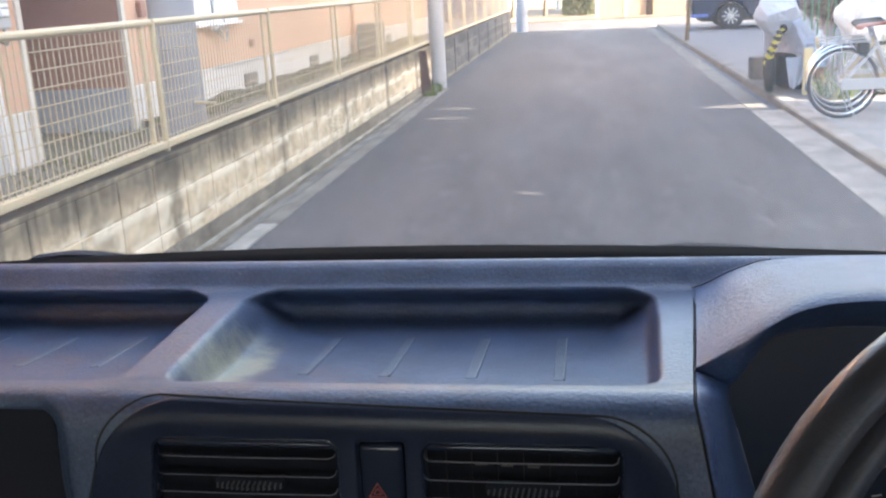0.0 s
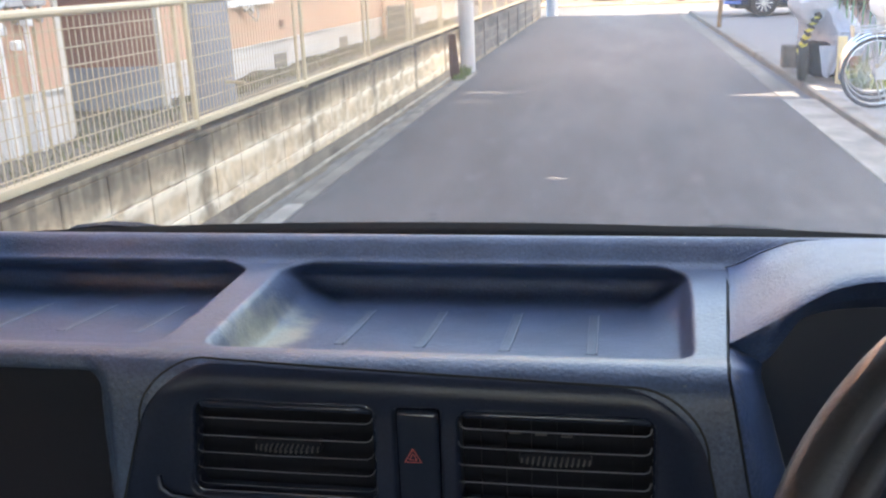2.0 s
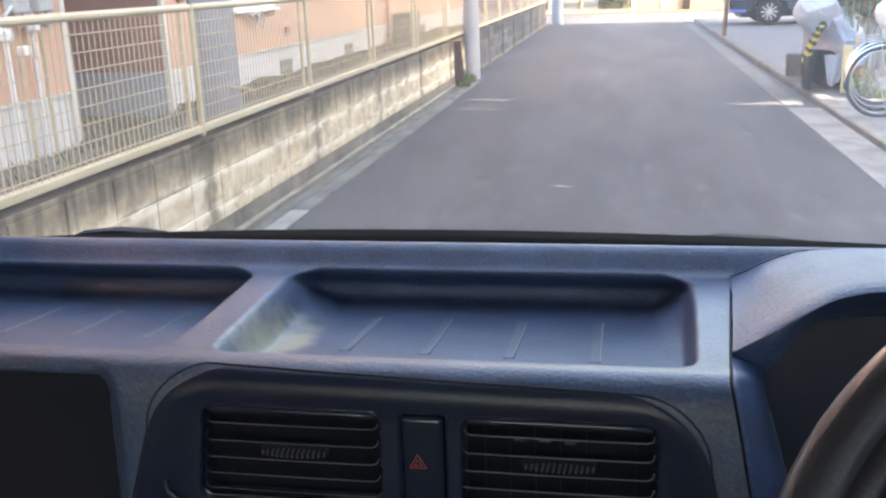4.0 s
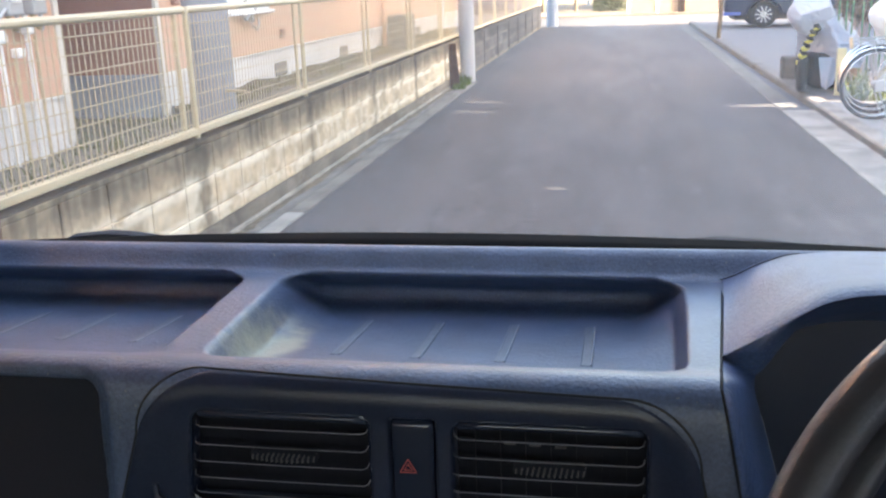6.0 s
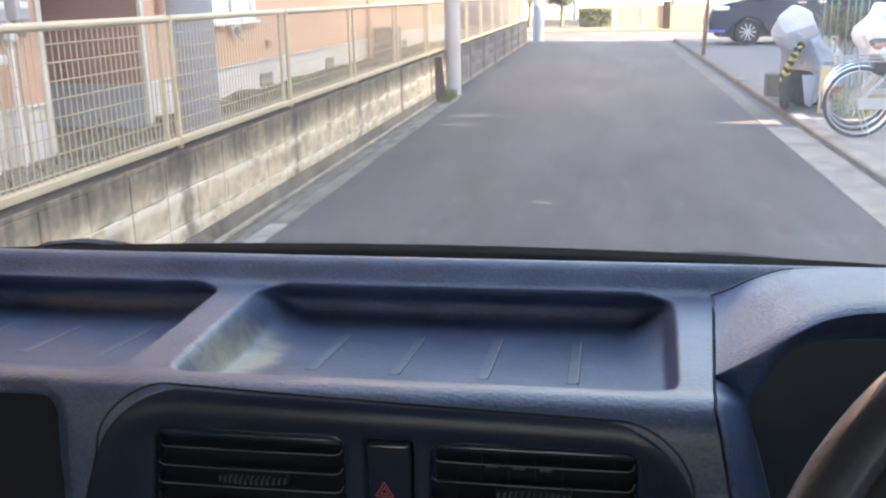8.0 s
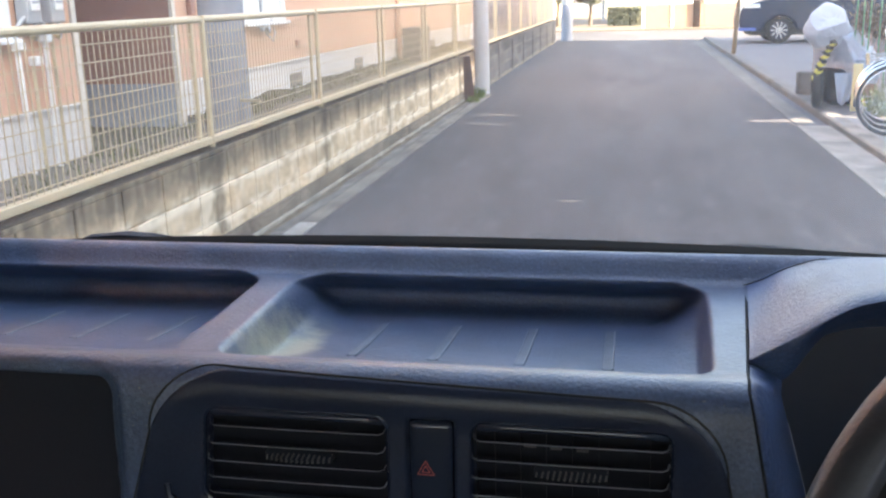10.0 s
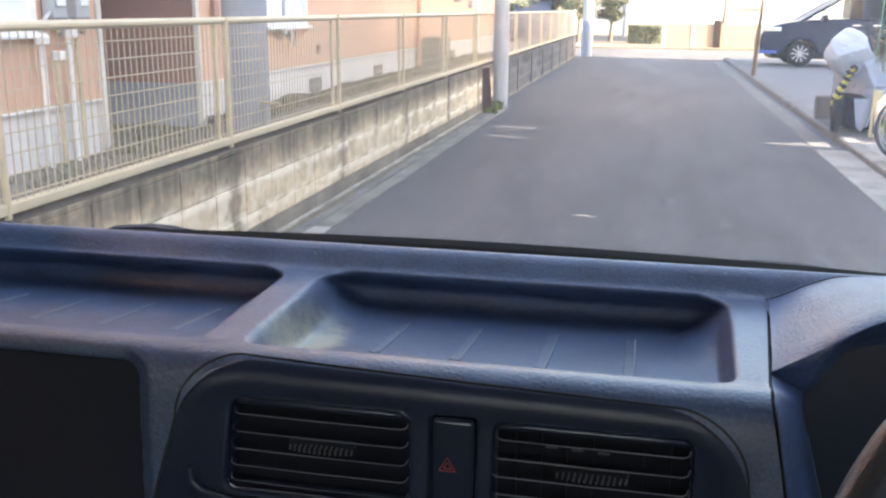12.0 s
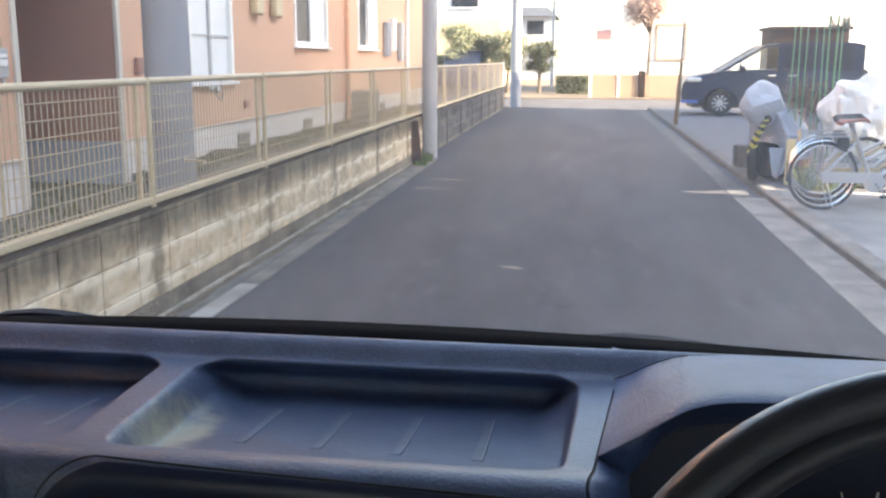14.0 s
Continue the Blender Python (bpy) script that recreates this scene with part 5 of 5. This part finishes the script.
def front_y(z):
    """Depth of the rounded front at a height, up to its crest."""
    lo, hi = 0, len(RISE) - 1
    if z >= RISE[-1][1]:
        return RISE[-1][0]
    while hi - lo > 1:
        k = (lo + hi) // 2
        lo, hi = (k, hi) if RISE[k][1] <= z else (lo, k)
    (a, b), (c, d) = RISE[lo], RISE[hi]
    return a + (c - a) * (z - b) / (d - b)


TRAYS = ((-0.95, -0.451), (-0.417, -0.077))


def tray_drop(x, y):
    """How deep a tray lies here, and how far its back wall tucks in under the rim."""
    drop = tuck = 0.0
    back = smooth(1.30, 1.425, y)
    for x0, x1 in TRAYS:
        lean = 0.06 * (y - 1.32) if x > -0.2 else -0.075 * (y - 1.31)
        d = rounded(x - lean, y, x0, x1, 1.1975, 1.431, 0.030)
        hollow = 1 - (1 - min(max((0.001 - d) / 0.048, 0.0), 1.0)) ** 2.2
        deep = smooth(0.003, -0.014 + 0.008 * smooth(-0.16, -0.12, x), d) * (1 - back) + hollow * back
        if deep > 0:
            drop, tuck = deep * (0.029 + 0.10 * (y - 1.29)), back * (0.022 * smooth(0.002, -0.011, d) + 0.032 * deep)
    return drop, tuck


TOP, BEND, SLANT = 1.2332, 0.042, 0.024


def panel_side(z):
    """Left and right edge of the centre panel at a height."""
    return -0.4285 - 0.30 * (1.2 - z), -0.0785 + 0.22 * (1.2 - z)


def panel_edge(x, z):
    """Signed distance to the centre panel's outline, whose top falls a little to one side."""
    level = z + SLANT * (x + 0.264)
    return rounded(x, level, *panel_side(level), 0.80, TOP, BEND)


def dash_point(x, s):
    y, z = softened(s)
    if z > 1.2 and 1.18 < y < 1.5:
        drop, tuck = tray_drop(x, y)
        y, z = y + tuck, z - drop
    if y < 1.176:
        d = panel_edge(x, z)
        g = rounded(x, z, -0.93, -0.4545, 0.95, 1.2315, 0.018)
        y += 0.03 * smooth(-0.0015, -0.0075, d) + 0.006 * smooth(0.006, -0.005, g) + (0.030 + 0.11 * smooth(1.19, 1.17, z)) * smooth(-0.004, -0.014, g)
    return (x, y, z)


def seam(y, z):
    """Where the body ends against the instrument hood."""
    if y < 1.165:
        return -0.0672 + 0.19 * (1.2365 - z)
    return -0.0672 + 0.1056 * (min(y, 1.413) - 1.165)


start = next(v for v, p in zip(LENGTHS, PROFILE) if p[1] >= 1.10)
svals = steps(0, start, 30)[:-1] + steps(start, LENGTHS[-1], 260)


def body_point(u, s):
    y, z = softened(s)
    x1 = seam(y, z)
    return dash_point(-0.97 + (x1 + 0.97) * u, s)


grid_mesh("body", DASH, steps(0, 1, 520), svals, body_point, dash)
grid_mesh("rear_ledge", DASH, steps(-0.0415, 0.47, 40), steps(1.385, 1.50, 60), lambda x, y: (x, y, eased([(1.385, 1.2175), (1.432, 1.2165), (1.436, 1.2205), (1.443, 1.2365), (1.448, 1.2402), (1.456, 1.2380), (1.48, 1.222), (1.50, 1.15)], y, 0.005)), dash)


def floor_z(x, y):
    """Height of a tray's floor, undoing the tuck under the rear rim."""
    lo, hi = 1.2, 1.42
    for _ in range(24):
        q = (lo + hi) / 2
        lo, hi = (q, hi) if q + 0.054 * smooth(1.30, 1.425, q) < y else (lo, q)
    (a, b), (c, d) = ((1.21, 1.2275), (1.30, 1.2225)) if q < 1.3 else ((1.30, 1.2225), (1.41, 1.2165))
    return b + (d - b) * (q - a) / (c - a) - 0.029 - 0.10 * (q - 1.29)


def rib(x, k):
    """A low flat rib with sloping sides on a tray's floor."""
    bm = bmesh.new()
    h, ys = 0.0008 * k, steps(1.2955 + 0.055 * (1 - k) - 0.05 * (x + 0.25) * (x > -0.4), 1.405, 8)
    rows = [[bm.verts.new((x + a, y - (0.0015 if y == ys[0] and e < 0 else 0), floor_z(x, y) + e)) for a, e in ((-0.0048, -0.0006), (-0.0038, h * 1.0), (-0.0028, h * 0.6), (0.0026, h * 0.6), (0.0034, h * 1.7), (0.0048, -0.0006))] for y in ys]
    for p, q in zip(rows, rows[1:]):
        for i in range(5):
            bm.faces.new((p[i], p[i + 1], q[i + 1], q[i]))
    bm.faces.new(rows[0])
    strip = part("rib", bm, RIBLIT, dash)
    # A thin pale tube paints the highlight on the rib's right edge.
    part("rib_highlight", tube(bmesh.new(), [(x + 0.0034, y, floor_z(x, y) + h * 1.5) for y in ys], 0.00045, 6), RIBEDGE, strip, "highlight painted along the rib's edge", smooth=True)


for x in (-0.3415, -0.2775, -0.212, -0.1475, -0.522, -0.588, -0.654, -0.720, -0.786):
    rib(x, 1.0 if x > -0.4 else 0.6)


# Flat dark sheet in place of the shade inside the open glove box.
part("glove_box_shade", boxed((-0.935, 1.171, 0.93), (-0.448, 1.178, 1.23)), COWL, dash, "black sheet as the shade in the open glove box")


# centre panel with two vents and a switch
VENTS = ((-0.394, -0.2765), (-0.2245, -0.107))
VZ = (1.1475, 1.2125)


def panel_point(u, level):
    left, right = panel_side(level)
    cut = 0.0
    if level > TOP - BEND:
        cut = BEND - math.sqrt(max(BEND * BEND - (level - TOP + BEND) ** 2, 0))
    x = left + cut + (right - left - 2 * cut) * u
    z = level - SLANT * (x + 0.264)
    d = rounded(x, level, left, right, 0.80, TOP, BEND)
    y = front_y(z) - 0.0011 + 0.0016 * smooth(-0.0012, -0.0002, d) + 0.0045 * smooth(-0.004, -0.030, d)
    for x0, x1 in VENTS:
        y += 0.045 * smooth(0.0, -0.0022, rounded(x - 0.10 * (VZ[1] - z) * (-1 if x < -0.3 else 0), z, x0, x1, VZ[0], VZ[1], 0.008))
    y += 0.010 * smooth(0.0, -0.002, rounded(x, z, -0.2645, -0.2345, 1.140, 1.2125, 0.003))
    return (x, y, z)


centre = grid_mesh("centre_panel", PANEL, steps(0, 1, 260), [0.95 + 0.15 * i / 12 for i in range(12)] + steps(1.10, 1.185, 54)[:-1] + [TOP - (TOP - 1.185) * (1 - i / 44) ** 1.6 for i in range(45)], panel_point, dash, "black plastic centre panel")
edge = [(panel_side(z)[0], z) for z in steps(0.96, TOP - BEND, 24)]
left, right = panel_side(TOP - BEND)
edge += [(left + BEND + BEND * math.cos(a), TOP - BEND + BEND * math.sin(a)) for a in steps(math.pi, math.pi / 2, 12)[1:]]
edge += [(x, TOP) for x in steps(left + BEND, right - BEND, 60)[1:]]
edge += [(right - BEND + BEND * math.cos(a), TOP - BEND + BEND * math.sin(a)) for a in steps(math.pi / 2, 0, 12)[1:]]
edge += [(panel_side(z)[1], z) for z in steps(TOP - BEND, 0.96, 24)[1:]]
edge = [(x, z - SLANT * (x + 0.264)) for x, z in edge]
part("panel_gap", tube(bmesh.new(), [(x, front_y(z), z) for x, z in edge], 0.0008, 6), RUBBER, centre, "dark gap round the panel", smooth=True)


def rounded_loop(x0, x1, z0, z1, r, n=6):
    pts = []
    for cx, cz, a0 in ((x1 - r, z1 - r, 0), (x0 + r, z1 - r, 90), (x0 + r, z0 + r, 180), (x1 - r, z0 + r, 270)):
        pts += [(cx + r * math.cos(radians(a0 + 90 * i / n)), cz + r * math.sin(radians(a0 + 90 * i / n))) for i in range(n + 1)]
    return pts


def vent(x0, x1, fins):
    """A barrel vent: a rounded frame with a soft upper lip, thin curved louvres with glossy front edges paled for
    glints, fins and a ridged wheel.
    """
    t = part("air_vent", tube(bmesh.new(), [(x - 0.10 * (VZ[1] - z) * (x < (x0 + x1) / 2), 1.1555, z) for x, z in rounded_loop(x0, x1, *VZ, 0.008)], 0.0013, 8, True), GLOSSBLACK, dash, "black air vent with louvres", smooth=True)
    m = (x0 + x1) / 2
    # Black sheet standing in for the shade deep inside the vent.
    part("shade_backing", boxed((x0 - 0.006, 1.1672, VZ[0] + 0.0005), (x1 - 0.0005, 1.1685, VZ[1] - 0.0005)), VENTBLACK, t)
    wall = [(x - 0.10 * (VZ[1] - z) * (x < m), z) for x, z in rounded_loop(x0 - 0.0006, x1 + 0.0006, VZ[0] - 0.0006, VZ[1] + 0.0006, 0.0085)]
    grid_mesh("housing", PANEL, wall + wall[:1], [1.1555, 1.1570, 1.1720], lambda p, y: (p[0], y, p[1]), t)
    lip = [(1.1535, VZ[1] - 0.0046), (1.1525, VZ[1] - 0.0030), (1.1530, VZ[1] - 0.0012), (1.1552, VZ[1] + 0.0006), (1.1600, VZ[1] + 0.0014)]
    grid_mesh("upper_lip", GLOSSBLACK, steps(0, 1, 24), lip, lambda u, p: (x0 + 0.003 + (x1 - x0 - 0.006) * u, p[0] + 0.004 * (2 * u - 1) ** 8, p[1] - 0.0025 * (2 * u - 1) ** 8), t)
    for i in range(5):
        z = VZ[1] - 0.0130 - 0.0118 * i
        y = 1.1575 - 0.0035 * math.sin(math.pi * (i + 1) / 6)
        e = 0.10 * (VZ[1] - z)
        # Near-black blades, so the gaps between louvres look fully shaded.
        blade = grid_mesh("louvre", SEAL, steps(x0 - e + 0.002, x1 - 0.002, 2), [0, 1], lambda x, k: (x, y + 0.0050 * k, z - 0.0026 * k), t)
        path = [(x0 - e + 0.002, y + 0.004, z + 0.003), (x0 - e + 0.003, y + 0.001, z + 0.001), (x0 - e + 0.006, y, z), (m, y - 0.0006, z), (x1 - 0.006, y, z), (x1 - 0.003, y + 0.001, z + 0.001), (x1 - 0.002, y + 0.004, z + 0.003)]
        part("front_edge", tube(bmesh.new(), path, 0.0005 if fins else 0.0004, 6), VENTGLINT, blade, smooth=True)
    if fins:
        for i in range(7):
            x = x0 + 0.012 + (x1 - x0 - 0.024) * i / 6
            part("fin", boxed((x - 0.0006, 1.1640, VZ[0]), (x + 0.0006, 1.1670, VZ[1])), VENTBLACK, t)
            if i in (1, 2, 3):
                part("clip", boxed((x + 0.003, 1.163, 1.1945 - 0.0006 * i), (x + 0.010, 1.165, 1.1954 - 0.0006 * i)), TYRE, t, "small grey clip")
    wheel = part("thumb_wheel", boxed((m - 0.022, 1.1560, 1.1772), (m + 0.022, 1.166, 1.1838), 0.002), COWL, t, "ridged thumb wheel")
    for i in range(13):
        x = m - 0.0204 + 0.0034 * i
        y = 1.1524 + 0.00009 * (i - 6) ** 2
        part("ridge", tube(bmesh.new(), [(x - 0.0004, y + 0.004, 1.1776), (x, y, 1.1788), (x + 0.0004, y, 1.1812), (x + 0.0010, y + 0.004, 1.1828)], 0.0006, 6), TYRE, wheel, smooth=True)
    return t


vent(*VENTS[0], False)
vent(*VENTS[1], True)
button = part("hazard_switch", boxed((-0.2630, 1.1525, 1.130), (-0.2360, 1.175, 1.2112), 0.0034, 4), GLOSSBLACK, dash, "black hazard switch with a red triangle", smooth=True)
for k, r in ((0.0060, 0.00034), (0.0028, 0.00030)):
    tri = [(-0.2525 + k * math.cos(a), 1.1522, 1.1800 + k * math.sin(a)) for a in (math.pi / 2, math.pi * 7 / 6, math.pi * 11 / 6)]
    bm = bmesh.new()
    for i in range(3):
        rod(bm, tri[i], tri[(i + 1) % 3], r, None, 5)
    part("triangle", bm, RED, button)
part("lower_ledge", tube(bmesh.new(), [(-0.422, 1.1495, 1.160), (-0.421, 1.1485, 1.152), (-0.414, 1.1480, 1.1465), (-0.386, 1.1480, 1.1425), (-0.30, 1.148, 1.138), (-0.07, 1.148, 1.128)], 0.0022), PANEL, dash, smooth=True)


# instrument hood over the gauges
FRONT = [(-0.0604, 1.2275), (-0.037, 1.2475), (-0.017, 1.2625), (0.002, 1.274), (0.021, 1.279), (0.045, 1.281), (0.27, 1.281), (0.36, 1.24)]
BACK = [(-0.0415, 1.2180), (-0.029, 1.2225), (-0.011, 1.233), (0.013, 1.242), (0.06, 1.246), (0.25, 1.246), (0.36, 1.215)]
CORNER, NOTCH = Vector((-0.0584, 1.234, 1.2275)), Vector((-0.0357, 1.245, 1.2106))


def hood_front(x):
    return along([(-0.0604, 1.234), (-0.045, 1.226), (-0.03, 1.221), (0.4, 1.221)], x)


def fold(x):
    return Vector((x, hood_front(x), eased(FRONT, x, 0.005)))


def under(x):
    """The rear edge of the hood's underside: it starts at the corner, passes the notch and runs on over the opening."""
    if x < NOTCH.x:
        return CORNER.lerp(NOTCH, (x - CORNER.x) / (NOTCH.x - CORNER.x))
    k = smooth(NOTCH.x, NOTCH.x + 0.03, x)
    p = fold(x)
    return Vector((x, NOTCH.y * (1 - k) + 1.256 * k, p.z - (fold(NOTCH.x).z - NOTCH.z) * (1 - k) - 0.027 * k))


def hood_point(u, v):
    """Top from the rear (v = 1) to the soft front fold (v = 0), then the underside (v = -1) and the way back to the gauges."""
    k = u ** 1.5
    x = CORNER.x + (0.36 - CORNER.x) * k
    p, q = fold(x), under(x)
    if v < 0:
        w = min(-v, 1.0)
        e = p.lerp(q, w)
        if v < -1:
            e = e + Vector((0, 0.06, -0.03)) * (-v - 1)
        r = 0.008 * smooth(CORNER.x, CORNER.x + 0.03, x) + 0.002
        return tuple(e + Vector((0, r, -0.7 * r)) * max(0, 1 - w / 0.6) ** 2)
    y = p.y + (1.535 - p.y) * v
    x0 = seam(y, 1.24) + 0.0020
    x = x0 + (0.36 - x0) * k
    zf, zb = eased(FRONT, x - (x0 - CORNER.x) * (1 - k), 0.005), eased(BACK, x, 0.005)
    m = (y - p.y) / (1.42 - p.y)
    z = zf + (zb - zf) * m if m < 1 else zb + (1.2125 - zb) * smooth(1.0, 1.45, m)
    z = max(z, 1.2155 + 0.05 * (1.413 - min(y, 1.413)) - (0.2 * (x - x0)))
    r = (0.008 * smooth(CORNER.x, CORNER.x + 0.03, x) + 0.002) * max(0, 1 - v / 0.11) ** 2
    return (x, y + r, z - 0.7 * r)


hood = grid_mesh("instrument_hood", HOOD, steps(0, 1, 170), [-2, -1.5, -1.05, -1, -0.9, -0.75, -0.6, -0.45, -0.3, -0.2, -0.12, -0.06, -0.03] + [(i / 70) ** 1.4 for i in range(71)], hood_point, dash, "grained plastic hood over the gauges")
SEAM_LINE = []
for s in steps(0.04, next(v for v, p in zip(LENGTHS, PROFILE) if p[0] >= 1.41), 90):
    y, z = softened(s)
    SEAM_LINE.append((seam(y, z) + 0.001, y + (0.0006 if z < 1.23 and y < 1.17 else 0), z - 0.0008))
part("hood_gap", tube(bmesh.new(), SEAM_LINE, 0.0005, 6), RUBBER, dash, "dark gap beside the hood", smooth=True)


part("hood_gap", tube(bmesh.new(), [(x, 1.4285, eased(BACK, x, 0.005) + 0.0002) for x in steps(-0.0405, 0.022, 24)], 0.0005, 6), RUBBER, dash, smooth=True)


def bezel_point(u, s):
    """The frame beside the gauges: a shelf from the hood's corner to the lip, then the face that runs down by the opening."""
    y, z = softened(s)
    p = Vector((seam(y, z) + 0.002, y, z - 0.0006))
    if y > CORNER.y:
        p = CORNER.copy()
    low = max(0.0, 1.2340 - z) if y < 1.165 else 0.0
    q = NOTCH + Vector((0.28 * low, 0, -low - 0.010 * smooth(1.23, 1.165, y)))
    if u <= 1:
        return (p.x + (q.x - p.x) * u, p.y + (q.y - p.y) * u ** 1.7, p.z + (q.z - p.z) * u ** 1.4)
    return (q.x + 0.004 * (u - 1), q.y + 0.05 * (u - 1), q.z - 0.045 * (u - 1))


shelf = [v for v, p in zip(LENGTHS, PROFILE) if p[0] >= 1.21][0] + 0.024
grid_mesh("bezel", HOOD, steps(0, 1, 24) + [1.03, 1.1, 1.3, 2.0], steps(0.04, start, 12)[:-1] + steps(start, shelf, 90), bezel_point, dash)
part("lip_edge", tube(bmesh.new(), [bezel_point(1, s) for s in steps(0.06, start + 0.115, 40)], 0.0006, 6), RIBEDGE, dash, "pale line along the lip beside the gauges", smooth=True)
gauges = grid_mesh("instrument_panel", DIAL, steps(-0.052, 0.355, 40), [0, 1], lambda x, k: (x, 1.30, eased(FRONT, x) - 0.022 if k else 0.95), dash, "dark instrument panel with pale tick marks")
for i in range(11):
    a = radians(215 - 22 * i)
    c = Vector((0.140, 1.2985, 1.118))
    big = i % 2 == 0
    o = Vector((math.cos(a), 0, math.sin(a)))
    s = Vector((-math.sin(a), 0, math.cos(a))) * (0.0011 if big else 0.0007)
    bm = bmesh.new()
    p, q = c + o * 0.068, c + o * (0.056 if big else 0.061)
    bm.faces.new([bm.verts.new(v) for v in (p - s, p + s, q + s, q - s)])
    part("tick", bm, TICK, gauges)

# ---- steering wheel ----
WC, TILT = Vector((0.100, 0.950, 1.205)), 1.08
wheel = thing("steering_wheel", "worn dark brown steering wheel with a shiny rim", "steering wheel", at=WC)
V, N = Vector((0, math.cos(TILT), math.sin(TILT))), Vector((0, math.sin(TILT), -math.cos(TILT)))
part("rim", ring(bmesh.new(), (0, 0, 0), (1, 0, 0), V, 0.1715, 0.0122, 96, 18), WHEELRIM, wheel, smooth=True)
part("grip_bead", ring(bmesh.new(), -N * 0.006, (1, 0, 0), V, 0.1575, 0.0066, 96, 12), WHEELRIM, wheel, "polished inner bead of the rim", smooth=True)
part("hub", rods((N * 0.02, N * 0.07, 0.075, 0.06, 32)), PANEL, wheel, smooth=True)
for a in (-15, 195, 270):
    o = math.cos(radians(a)) * Vector((1, 0, 0)) + math.sin(radians(a)) * V
    part("spoke", rods((o * 0.06 + N * 0.04, o * 0.168, 0.014, 0.011, 12)), PANEL, wheel, smooth=True)
part("column", rods((N * 0.07, N * 0.30, 0.045, 0.05, 24)), PANEL, wheel, smooth=True)
